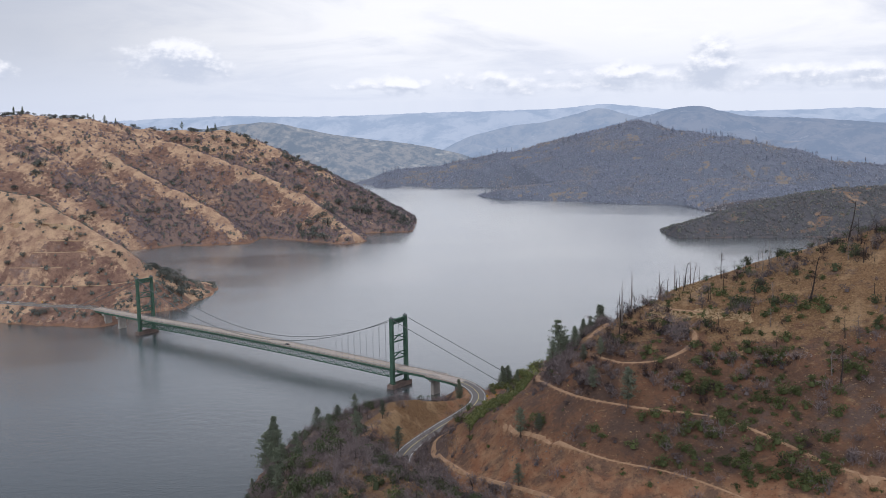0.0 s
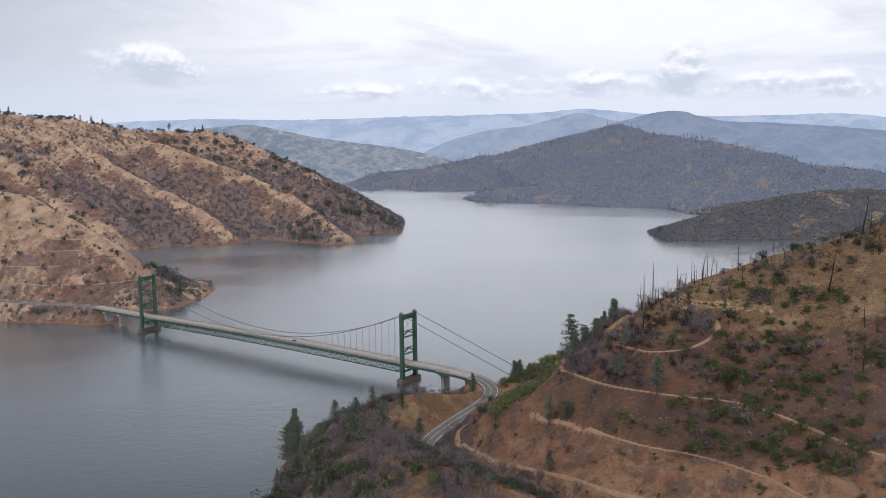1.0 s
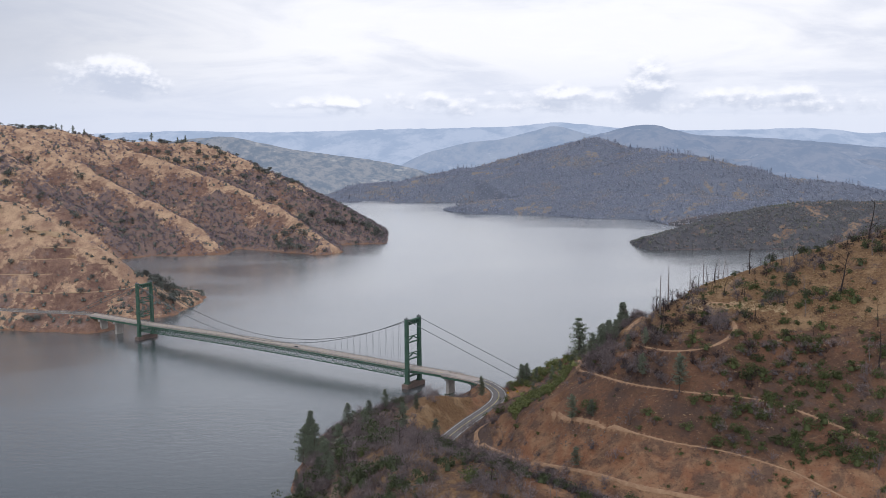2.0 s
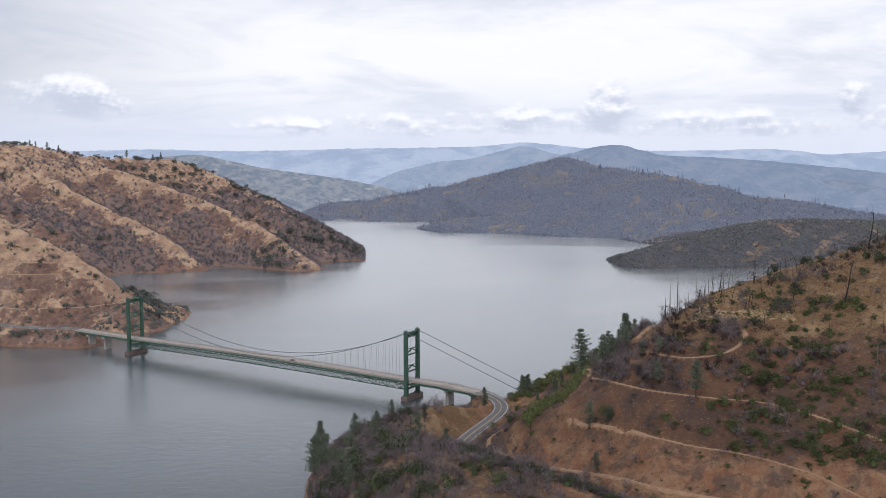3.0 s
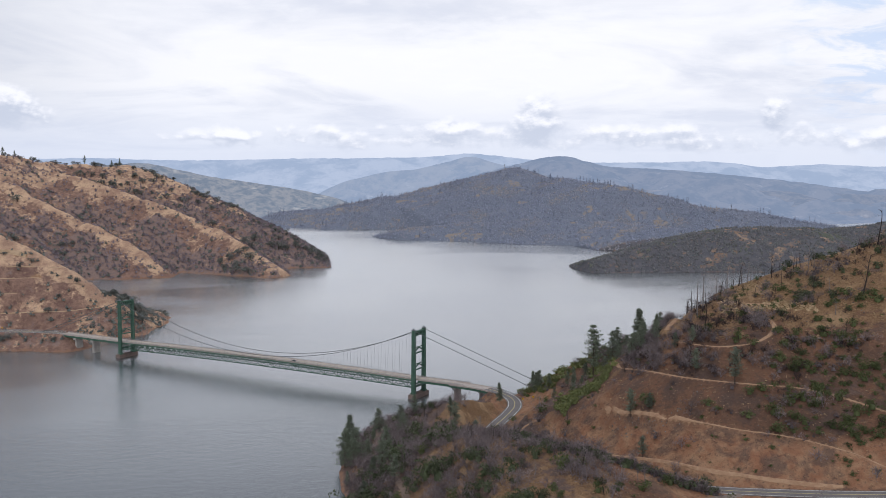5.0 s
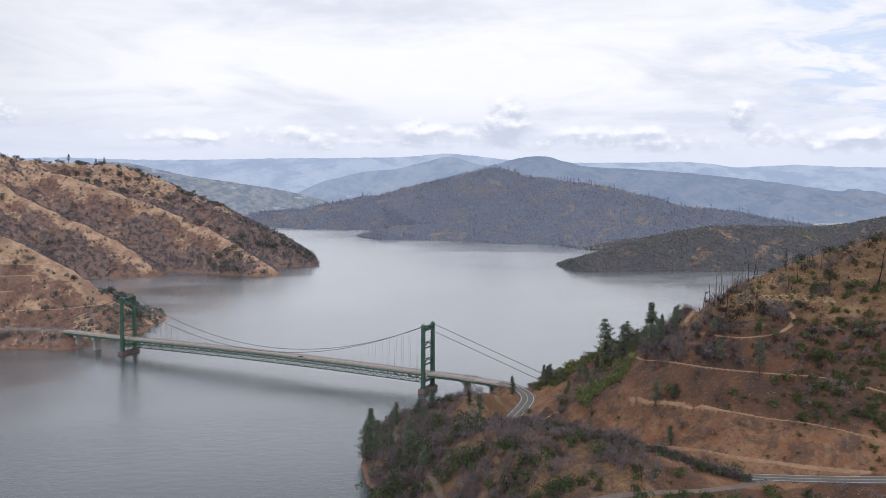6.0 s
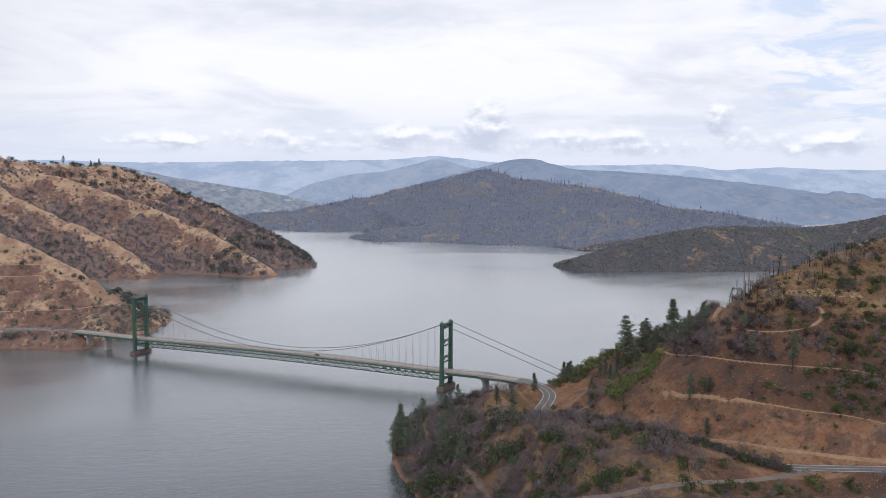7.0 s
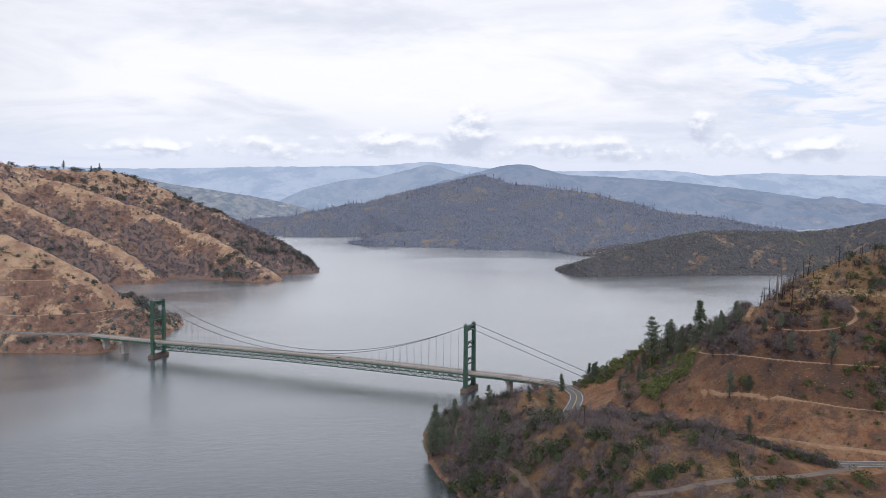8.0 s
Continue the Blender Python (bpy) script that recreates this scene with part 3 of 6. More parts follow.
GX = axis((-2600, -900, 70), (-900, -600, 5.6), (-600, -290, 3.2), (-290, -160, 5.6), (-160, 300, 2.2), (300, 1300, 9), (1300, 3001, 70))
GY = axis((-900, 270, 45), (270, 800, 2.2), (800, 1030, 10), (1030, 1260, 3.2), (1260, 2060, 5.6), (2060, 3060, 11), (3060, 3400, 40))


def smooth(v, lo, hi):
    t = np.clip((v - lo) / (hi - lo), 0, 1)
    return t * t * (3 - 2 * t)


def hollow(x, y, z):
    """How brushy the big western hill is: bare on its spurs, filled in the ravines and toward the point."""
    d = np.full(x.shape, 1e9)
    for s in SPURS[:3]:
        k, _ = near_line(x, y, np.array(s, float))
        d = np.minimum(d, k)
    n = fbm(x, y, 60, 4, 241)
    lee = lee_of_spurs(x, y)
    w = 0.16 + 0.60 * smooth(d + n * 26, 16, 52) * smooth(-z, -175, -60) + 0.04 * smooth(x, -400, -240) + 0.30 * smooth(-z, -55, -12) + n * 0.5
    w = w + 0.38 * lee * smooth(-z, -190, -110) - 0.3 * smooth(-d, -16, -3) * (1 - lee)
    top = smooth(z, 130, 170) * smooth(x, -560, -480)
    w = w - 0.25 * top + fbm(x, y, 17, 3, 247) * 0.6
    return np.clip(w, 0.03, 0.97)


def lee_of_spurs(x, y):
    """One just behind a spur's crest, on its shaded north-eastern side, fading out over the ravine."""
    out = np.zeros(x.shape)
    for s in SPURS[:3]:
        for a, b in zip(s[:-1], s[1:]):
            dx, dy = b[0] - a[0], b[1] - a[1]
            n = math.hypot(dx, dy)
            t = ((x - a[0]) * dx + (y - a[1]) * dy) / (n * n)
            off = (-(x - a[0]) * dy + (y - a[1]) * dx) / n
            out = np.maximum(out, ((t > -0.05) & (t < 1.05)) * smooth(off, 1, 9) * (1 - smooth(off, 26, 60)))
    return out


def crest_grass(x, y):
    """How near a place is to the grassy crest of a spur, from 0 to 1."""
    d = np.full(x.shape, 1e9)
    for s in SPURS + [NORTH_RIDGE]:
        k, _ = near_line(x, y, np.array(s, float))
        d = np.minimum(d, k)
    return 1 - smooth(d + 12 * fbm(x, y, 26, 3, 331), 3, 24)


def inside(x, y, poly):
    """Which points lie inside a plan outline."""
    hit = np.zeros(np.shape(x), bool)
    for (x0, y0), (x1, y1) in zip(poly, poly[1:] + poly[:1]):
        hit ^= ((y0 > y) != (y1 > y)) & (x < (x1 - x0) * (y - y0) / (y1 - y0 + 1e-9) + x0)
    return hit


def clearings(x, y):
    """Open tan glades in the woods across the lake; many on the eastern point, few on the hill."""
    n = fbm(x, y, 75, 4, 261) * 0.6 + 0.75 * fbm(x, y, 19, 3, 267)
    n = np.where(y < 1960, fbm(x, y, 75, 3, 261) * 0.35 + 0.95 * fbm(x, y, 15, 3, 267), n)
    east = smooth(x, 470, 580) * (1 - smooth(x, 900, 1100)) * (y < 1900)
    return np.where(y < 1960, smooth(n, 0.28, 0.5) * 0.5 + 0.62 * east * smooth(n, 0.05, 0.45), smooth(n, 0.30, 0.5))


def zones(x, y, z):
    """Where each kind of cover grows: grass, brush, forest, bare red soil, shore."""
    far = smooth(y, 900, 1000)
    east_far = smooth(y + 0.25 * (x - 600), 1960, 2080)
    point = far * smooth(x, 150, 330) * (1 - np.clip(east_far, 0, 1))
    forest = np.clip(east_far, 0, 1)
    slope_n = fbm(x, y, 70, 4, 71)
    grass = 0.20 + 0.66 * smooth(z, 86, 120) * smooth(y + 0.15 * (150 - x), 465, 505) + slope_n * 0.5 + 0.35 * fbm(x, y, 14, 3, 341)
    grass = grass + 0.46 * smooth(-x, -15, 20) * (y < 700)
    grass = np.where(far > 0.5, 0.95 + slope_n * 0.3, grass)
    brush = np.clip(0.15 + fbm(x, y, 45, 4, 81) * 0.6, 0, 1)
    left = smooth(-(x - 60 - (y - 520) * 0.15), -40, 60) * smooth(y, 500, 560)
    spur = smooth(-x, 0, 40) * (1 - smooth(y, 700, 760))
    brush = np.clip(brush + 0.45 * left * (1 - far) + 0.4 * spur * (1 - far), 0, 1)
    low = np.clip(1 - z / 130, 0, 1) ** 1.5
    vale = fbm(x, y, 130, 4, 91)
    brush = np.where(far > 0.5, np.clip(0.10 + 0.75 * low * (y > 1300) + vale * 0.9 + 0.35 * smooth(x, -480, -150) * (y > 1300), 0, 1), brush)
    red = np.zeros(x.shape)
    d, h = near_line(x, y, ROAD)
    red = np.where((d > 5) & (y > 400) & (y < 745), 1 - smooth(d, 18, 48), red) * np.where((x < 0) & (y < 590), 0.35, 1.0)
    brush = brush * (1 - smooth(red, 0.35, 0.75))
    red = np.maximum(red, 0.6 * smooth(fbm(x, y, 40, 3, 97), 0.1, 0.45) * (far < 0.5) * (z < 95) * (x < 110))
    shore = (1 - smooth(z, 0.8, 2.6)) * np.where(x > 100, 0.45, 1.0) * np.where(y > 1960, 0.3, 1.0)
    clear = clearings(x, y)
    straw = np.zeros(x.shape)
    for patch in STRAW_PATCHES:
        straw = np.maximum(straw, inside(x, y, patch) * 1.0)
    for patch in SOIL_GAPS:
        m = inside(x, y, patch)
        red = np.where(m, 0.8, red)
        brush = np.where(m, 0.0, brush)
    worn = np.zeros(x.shape)
    for line, half in BENCH_LINES:
        lo, hi = line[:, :2].min(0) - 8, line[:, :2].max(0) + 8
        m = (x > lo[0]) & (x < hi[0]) & (y > lo[1]) & (y < hi[1])
        if m.any():
            d, _ = near_line(x[m], y[m], line)
            worn[m] = np.maximum(worn[m], 1 - smooth(d, half * 0.5, half + 0.8))
    nose = (far > 0.5) & (y < 1330) & (x < 0)
    face = smooth(-(z - 0.0), -105, -80) * smooth(-(y - 1195 - 0.4 * (x + 450)), -15, 15)
    grass = np.where(nose, 0.98 - 0.66 * face + slope_n * 0.45 + 0.65 * fbm(x, y, 14, 3, 337), grass)
    if nose.any():
        d, _ = near_line(x, y, np.array(WEST_NOSE, float))
        grass = np.where(nose, np.maximum(grass, 1.15 * (1 - smooth(d + 8 * fbm(x, y, 20, 3, 343), 8, 24))), grass)
    brush = np.where(nose, np.clip(0.06 + 0.2 * face + fbm(x, y, 30, 4, 87) * 0.6, 0, 1), brush)
    brush = np.clip(brush + 0.08 * smooth(x, 100, 140) * (z < 108) * (far < 0.5), 0, 1)
    m = (far > 0.5) & (x < 0) & (y > 1330) & (y < 2100)
    if m.any():
        brush[m] = hollow(x[m], y[m], z[m])
        grass[m] = 0.30 + 0.62 * crest_grass(x[m], y[m]) * (1 - 0.8 * lee_of_spurs(x[m], y[m])) + 0.30 * smooth(z[m], 110, 165) + 0.55 * fbm(x[m], y[m], 34, 4, 333)
    return dict(grass=np.clip(grass, 0, 1), brush=brush, forest=forest, red=red, shore=shore, far=far, point=point, worn=worn, clear=clear, straw=straw)


def ground_sheet():
    x, y = np.meshgrid(GX, GY)
    z = land_height(x, y)
    nx, ny = len(GX), len(GY)
    co = np.stack([x, y, z], -1).reshape(-1, 3)
    i = (np.arange(ny - 1)[:, None] * nx + np.arange(nx - 1)[None, :]).ravel()
    quads = np.stack([i, i + 1, i + nx + 1, i + nx], 1)
    top = np.maximum.reduce([co[quads[:, k], 2] for k in range(4)])
    quads = quads[top > -12]
    used = np.unique(quads)
    remap = np.zeros(len(co), int)
    remap[used] = np.arange(len(used))
    co, quads = co[used], remap[quads]
    me = bpy.data.meshes.new("ground")
    me.vertices.add(len(co))
    me.vertices.foreach_set("co", co.ravel())
    me.loops.add(len(quads) * 4)
    me.loops.foreach_set("vertex_index", quads.ravel())
    me.polygons.add(len(quads))
    me.polygons.foreach_set("loop_start", np.arange(len(quads)) * 4)
    me.polygons.foreach_set("loop_total", np.full(len(quads), 4))
    me.polygons.foreach_set("use_smooth", np.ones(len(quads), bool))
    me.update(calc_edges=True)
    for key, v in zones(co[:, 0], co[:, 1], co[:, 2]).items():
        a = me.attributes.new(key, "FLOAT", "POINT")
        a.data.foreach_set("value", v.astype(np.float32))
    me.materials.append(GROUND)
    return tagged(new("ground", me), "hillsides of dry golden grass and red soil", "ground", kind="structure")


ground = ground_sheet()


def ground_z(x, y):
    return float(land_height(np.array([float(x)]), np.array([float(y)]))[0])


def water_sheet():
    bm = bmesh.new()
    xs, ys = np.linspace(-4200, 4600, 23), np.linspace(-1500, 4700, 17)
    grid = [[bm.verts.new((x, y, 0)) for x in xs] for y in ys]
    for j in range(len(ys) - 1):
        for i in range(len(xs) - 1):
            bm.faces.new((grid[j][i], grid[j][i + 1], grid[j + 1][i + 1], grid[j + 1][i]))
    return tagged(part("water", bm, WATER, None), "grey-blue lake water with small wind ripples", "lake", kind="structure")


water_sheet()


# ---- far hills beyond the lake, their haze added as emission ----
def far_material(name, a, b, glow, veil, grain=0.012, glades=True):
    """Wooded slopes so far off that haze covers them, painted on as blue emission."""
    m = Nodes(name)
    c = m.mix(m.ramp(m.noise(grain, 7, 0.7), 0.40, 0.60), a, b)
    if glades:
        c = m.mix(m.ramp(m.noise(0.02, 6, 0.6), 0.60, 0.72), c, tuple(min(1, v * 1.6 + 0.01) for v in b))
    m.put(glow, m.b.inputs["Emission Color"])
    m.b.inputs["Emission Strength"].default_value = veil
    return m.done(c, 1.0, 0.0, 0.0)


def far_ridge(name, crest, y0, lean, front, drop, rough, material, label, seed):
    """A range seen from one side: a wandering crest, and slopes with spurs and gullies before and behind it."""
    cx = np.array([p[0] for p in crest], float)
    cz = np.array([p[1] for p in crest], float)
    xs = np.arange(cx[0], cx[-1], 14.0)
    line = np.interp(xs, cx, cz)
    kern = np.ones(5) / 5
    line = np.convolve(np.pad(line, 2, "edge"), kern, "valid")
    s = np.concatenate([np.linspace(0, 1, 46), np.linspace(1.02, 1.25, 6)])
    x, k = np.meshgrid(xs, s)
    base = y0 - lean * x
    y = base - front * (1 - k) + fbm(x, k * 400, 160, 3, seed) * 40 * np.clip(1 - k, 0, 1)
    shape = np.where(k <= 1, k ** 0.85, 1 - (k - 1) * 1.2)
    z = -drop + (line[None, :] + drop) * shape
    spur = (np.abs(fbm(x + k * 150, y, 210, 4, seed + 7)) - 0.25) * rough
    z = z + spur * np.clip((1 - k) * 5, 0, 1) * np.clip(k * 4, 0, 1) + fbm(x, y, 26, 3, seed + 3) * 3.0
    n = len(xs)
    i = (np.arange(len(s) - 1)[:, None] * n + np.arange(n - 1)[None, :]).ravel()
    quads = np.stack([i, i + 1, i + n + 1, i + n], 1)
    me = mesh_of(name, np.stack([x, y, z], -1).reshape(-1, 3), quads.tolist(), material)
    me.polygons.foreach_set("use_smooth", np.ones(len(quads), bool))
    return tagged(new(name, me), label, "hills", kind="structure")


VALE = far_material("hazy_vale_woods", (0.05, 0.06, 0.055), (0.19, 0.168, 0.13), (0.41, 0.50, 0.67), 0.38, 0.03)
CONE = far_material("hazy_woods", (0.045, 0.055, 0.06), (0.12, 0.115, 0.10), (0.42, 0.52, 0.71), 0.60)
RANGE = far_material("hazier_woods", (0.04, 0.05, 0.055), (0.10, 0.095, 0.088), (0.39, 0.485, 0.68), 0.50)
MIDDLE = far_material("hazy_middle_woods", (0.04, 0.05, 0.055), (0.12, 0.108, 0.094), (0.39, 0.48, 0.67), 0.46, 0.02)
LAST = far_material("hazed_far_range", (0.05, 0.06, 0.065), (0.17, 0.165, 0.155), (0.45, 0.55, 0.73), 0.74, 0.006, False)

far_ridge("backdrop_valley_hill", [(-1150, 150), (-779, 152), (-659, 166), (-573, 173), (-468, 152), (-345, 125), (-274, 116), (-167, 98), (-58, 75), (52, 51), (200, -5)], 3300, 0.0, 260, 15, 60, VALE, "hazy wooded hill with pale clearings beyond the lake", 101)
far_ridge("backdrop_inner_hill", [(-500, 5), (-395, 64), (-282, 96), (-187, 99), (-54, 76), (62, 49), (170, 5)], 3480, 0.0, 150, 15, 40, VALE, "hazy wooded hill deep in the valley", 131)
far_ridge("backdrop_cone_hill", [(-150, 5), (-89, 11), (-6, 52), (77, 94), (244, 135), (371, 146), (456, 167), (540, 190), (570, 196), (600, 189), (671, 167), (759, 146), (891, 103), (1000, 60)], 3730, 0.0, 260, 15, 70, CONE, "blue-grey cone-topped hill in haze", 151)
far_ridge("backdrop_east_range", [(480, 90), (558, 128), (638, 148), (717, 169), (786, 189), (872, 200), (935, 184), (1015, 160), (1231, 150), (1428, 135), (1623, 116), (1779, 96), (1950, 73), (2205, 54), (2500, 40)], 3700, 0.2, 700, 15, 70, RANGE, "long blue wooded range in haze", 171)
far_ridge("backdrop_middle_range", [(820, -5), (900, 60), (994, 93), (1120, 84), (1256, 76), (1438, 84), (1560, 82), (1824, 72), (2100, 60), (2400, 45)], 3250, 0.08, 300, 15, 60, MIDDLE, "wooded foothills behind the lake, grey-blue from added haze", 211)
far_ridge("backdrop_last_range", [(-2200, 150), (-1861, 154), (-1129, 176), (-888, 181), (-649, 172), (-411, 173), (-32, 182), (296, 185), (483, 190), (645, 207), (807, 191), (900, 180), (1176, 169), (1450, 172), (1609, 177), (1745, 168), (1835, 152), (2082, 167), (2280, 158), (2684, 155), (3000, 150)], 4300, 0.2, 600, 15, 60, LAST, "pale mountain range on the horizon, blue from added haze", 191)


# ---- roads and tracks ----
def ribbon(name, line, half, material, label, lift=0.0, offset=0.0, parent=None, drape=False, thick=0.25, ragged=0.0, across=2, kind="structure", category="road"):
    """A strip along a line, flat across or draped on the land, with its own thickness."""
    line = np.array(line, float)
    tang = np.gradient(line[:, :2], axis=0)
    tang /= np.linalg.norm(tang, axis=1)[:, None] + 1e-9
    side = np.stack([tang[:, 1], -tang[:, 0]], 1)
    fr = np.linspace(-1, 1, across)
    run = np.arange(len(line)) * 1.0
    verts = []
    for f in fr:
        w = half * f
        if ragged:
            w = w * (1 + ragged * fbm(run * 3.1, np.full(len(run), 7.0 * np.sign(f)), 6.0, 3, 5))
        xy = line[:, :2] + side * (offset + w if np.ndim(w) == 0 else (offset + w)[:, None])
        z = land_height(xy[:, 0], xy[:, 1]) if drape else line[:, 2]
        crown = lift * (1.0 if not drape else (1 - 0.75 * abs(f) ** 3))
        verts.append(np.column_stack([xy, z + crown]))
    top = np.stack(verts, 1)
    n, k = top.shape[:2]
    low = top[:, [0, -1]].copy()
    low[:, :, 2] -= thick
    co = np.vstack([top.reshape(-1, 3), low.reshape(-1, 3)])
    faces = [(i * k + j, i * k + j + 1, (i + 1) * k + j + 1, (i + 1) * k + j) for i in range(n - 1) for j in range(k - 1)]
    b = n * k
    for i in range(n - 1):
        faces.append((i * k, (i + 1) * k, b + (i + 1) * 2, b + i * 2))
        faces.append((i * k + k - 1, b + i * 2 + 1, b + (i + 1) * 2 + 1, (i + 1) * k + k - 1))
    ob = new(name, mesh_of(name, co, faces, material))
    ob.parent = parent
    if parent:
        return tagged(ob, label)
    return tagged(ob, label, category, kind=kind)


LAND_ROAD = ROAD[np.argmax(ROAD[:, 1] < 752):]
road = ribbon("road", LAND_ROAD, 5.6, ASPHALT, "grey asphalt two-lane road curving off the bridge", 0.05)
ribbon("edge_line", LAND_ROAD, 0.16, WHITE_PAINT, "", 0.09, 4.6, road, thick=0.03)
ribbon("edge_line", LAND_ROAD, 0.16, WHITE_PAINT, "", 0.09, -4.6, road, thick=0.03)
ribbon("centre_line", LAND_ROAD, 0.22, YELLOW_PAINT, "", 0.09, 0.0, road, thick=0.03)
west_road = ribbon("road_west", FAR_ROAD, 6.0, OLD_ASPHALT, "pale asphalt road along the foot of the hill", 0.05)
ribbon("edge_line", FAR_ROAD, 0.15, WHITE_PAINT, "", 0.09, 5.2, west_road, thick=0.03)
ribbon("edge_line", FAR_ROAD, 0.15, WHITE_PAINT, "", 0.09, -5.2, west_road, thick=0.03)
ribbon("centre_line", FAR_ROAD, 0.2, YELLOW_PAINT, "", 0.09, 0.0, west_road, thick=0.03)


# ---- the suspension bridge ----
FAR_FOOT, NEAR_FOOT = Vector((-304.0, 1008.0, 0)), Vector((-39.0, 798.0, 0))
ALONG = (NEAR_FOOT - FAR_FOOT).normalized()
SPAN = (NEAR_FOOT - FAR_FOOT).length
TURN_Z = math.atan2(ALONG.y, ALONG.x)
BRIDGE = Matrix.Translation(FAR_FOOT) @ Matrix.Rotation(TURN_Z, 4, "Z")
DECK, TOP, PIER_TOP, LEG = 15.5, 57.0, 3.5, 8.4
bridge = new("suspension_bridge")
bridge.matrix_basis = BRIDGE
tagged(bridge, "green steel suspension bridge with two towers over the lake", "bridge")
CAMBER = 1.6


def deck_z(s):
    return DECK + CAMBER * (1 - (2 * s / SPAN - 1) ** 2) if 0 <= s <= SPAN else DECK


def cable_z(s):
    u = 2 * s / SPAN - 1
    return 20.3 + (TOP - 0.4 - 20.3) * u * u


def deck_strip(name, y0, y1, up0, up1, s0, s1, material, label="", n=48):
    bm = bmesh.new()
    rings = []
    for i in range(n + 1):
        s = s0 + (s1 - s0) * i / n
        z = deck_z(s)
        rings.append([bm.verts.new((s, y, z + u)) for y, u in ((y0, up0), (y1, up0), (y1, up1), (y0, up1))])
    for a, b in zip(rings[:-1], rings[1:]):
        for i in range(4):
            j = (i + 1) % 4
            bm.faces.new((a[i], a[j], b[j], b[i]))
    bm.faces.new(rings[0][::-1])
    bm.faces.new(rings[-1])
    return part(name, bm, material, bridge, label)


def tower(s):
    for y in (-LEG, LEG):
        bm = bmesh.new()
        box(bm, (s - 1.7, y - 1.2, PIER_TOP), (s + 1.7, y + 1.2, TOP), (0.82, 0.92))
        box(bm, (s - 2.3, y - 1.75, PIER_TOP - 0.05), (s + 2.3, y + 1.75, PIER_TOP + 0.9))
        for z in (16.0, 29.0, 43.0, 52.0):
            box(bm, (s - 1.72, y - 1.24, z), (s + 1.72, y + 1.24, z + 0.3))
        leg = part("tower_leg", bm, GREEN_STEEL, bridge)
        bm = bmesh.new()
        box(bm, (s - 1.9, y - 1.2, TOP), (s + 1.9, y + 1.2, TOP + 0.9), (0.8, 0.7))
        box(bm, (s - 0.5, y - 0.5, TOP + 0.9), (s + 0.5, y + 0.5, TOP + 1.9), (0.5, 0.5))
        part("cable_saddle", bm, CABLE, leg, "dark steel saddle carrying the cable")
    inner = LEG - 1.3
    # panelled portal at the top
    bm = bmesh.new()
    box(bm, (s - 1.1, -inner, 55.2), (s + 1.1, inner, 56.3))
    box(bm, (s - 1.1, -inner, 52.2), (s + 1.1, inner, 53.0))
    for i in range(7):
        y = -inner + 2 * inner * i / 6
        box(bm, (s - 0.9, y - 0.45, 53.0), (s + 0.9, y + 0.45, 55.2))
    part("portal_beam", bm, GREEN_STEEL, bridge)
    for z in (37.6, 23.6):
        bm = bmesh.new()
        bar(bm, (s, -inner - 0.3, z), (s, inner + 0.3, z), 1.3, 0.9)
        bar(bm, (s, -inner - 0.3, z + 1.0), (s, 0, z + 4.4), 0.8, 0.8)
        bar(bm, (s, inner + 0.3, z + 1.0), (s, 0, z + 4.4), 0.8, 0.8)
        bar(bm, (s, -inner - 0.3, z + 4.8), (s, inner + 0.3, z + 4.8), 0.8, 0.6)
        part("cross_brace", bm, GREEN_STEEL, bridge)
    bm = bmesh.new()
    bar(bm, (s, -inner - 0.3, 9.5), (s, inner + 0.3, 9.5), 1.6, 1.4)
    part("cross_brace", bm, GREEN_STEEL, bridge)
    bm = bmesh.new()
    box(bm, (s - 3.2, -LEG - 3.6, -9), (s + 3.2, LEG + 3.6, PIER_TOP))
    bmesh.ops.bevel(bm, geom=[e for e in bm.edges], offset=0.25, segments=2, affect="EDGES")
    part("tower_pier", bm, PIER_CONCRETE, bridge, "brown-stained concrete pier block in the water")


tower(0.0)
tower(SPAN)

deck_strip("deck", -5.7, 5.7, -0.7, 0.0, -90, SPAN + 46, DECK_CONCRETE, "pale concrete roadway deck", 90)
for y in (-6.9, 5.95):
    deck_strip("walkway", y, y + 0.95, -0.75, -0.55, 2, SPAN - 2, GREEN_STEEL, "green steel maintenance walkway", 60)
for y in (-5.7, 5.35):
    deck_strip("kerb", y, y + 0.35, 0.0, 0.45, -90, SPAN + 46, DECK_CONCRETE, "", 90)
bm = bmesh.new()
box(bm, (-0.08, -0.08, 0), (0.08, 0.08, 0.8))
rail_post_mesh = bpy.data.meshes.new("rail_post")
bm.to_mesh(rail_post_mesh)
bm.free()
rail_post_mesh.materials.append(GALVANISED)
for y in (-5.6, 5.6):
    for up in (0.75, 1.15):
        deck_strip("rail", y - 0.07, y + 0.07, up, up + 0.12, -90, SPAN + 46, GALVANISED, "", 90)
    for i in range(int((SPAN + 136) / 4)):
        s = -90 + i * 4.0
        share("rail_post", rail_post_mesh, bridge, pose(s, y, deck_z(s) + 0.4))
for y in (-0.18, 0.06):
    deck_strip("centre_line", y, y + 0.12, 0.0, 0.012, -90, SPAN + 46, YELLOW_PAINT, "", 60)
for y in (-4.7, 4.58):
    deck_strip("edge_line", y, y + 0.12, 0.0, 0.012, -90, SPAN + 46, WHITE_PAINT, "", 60)

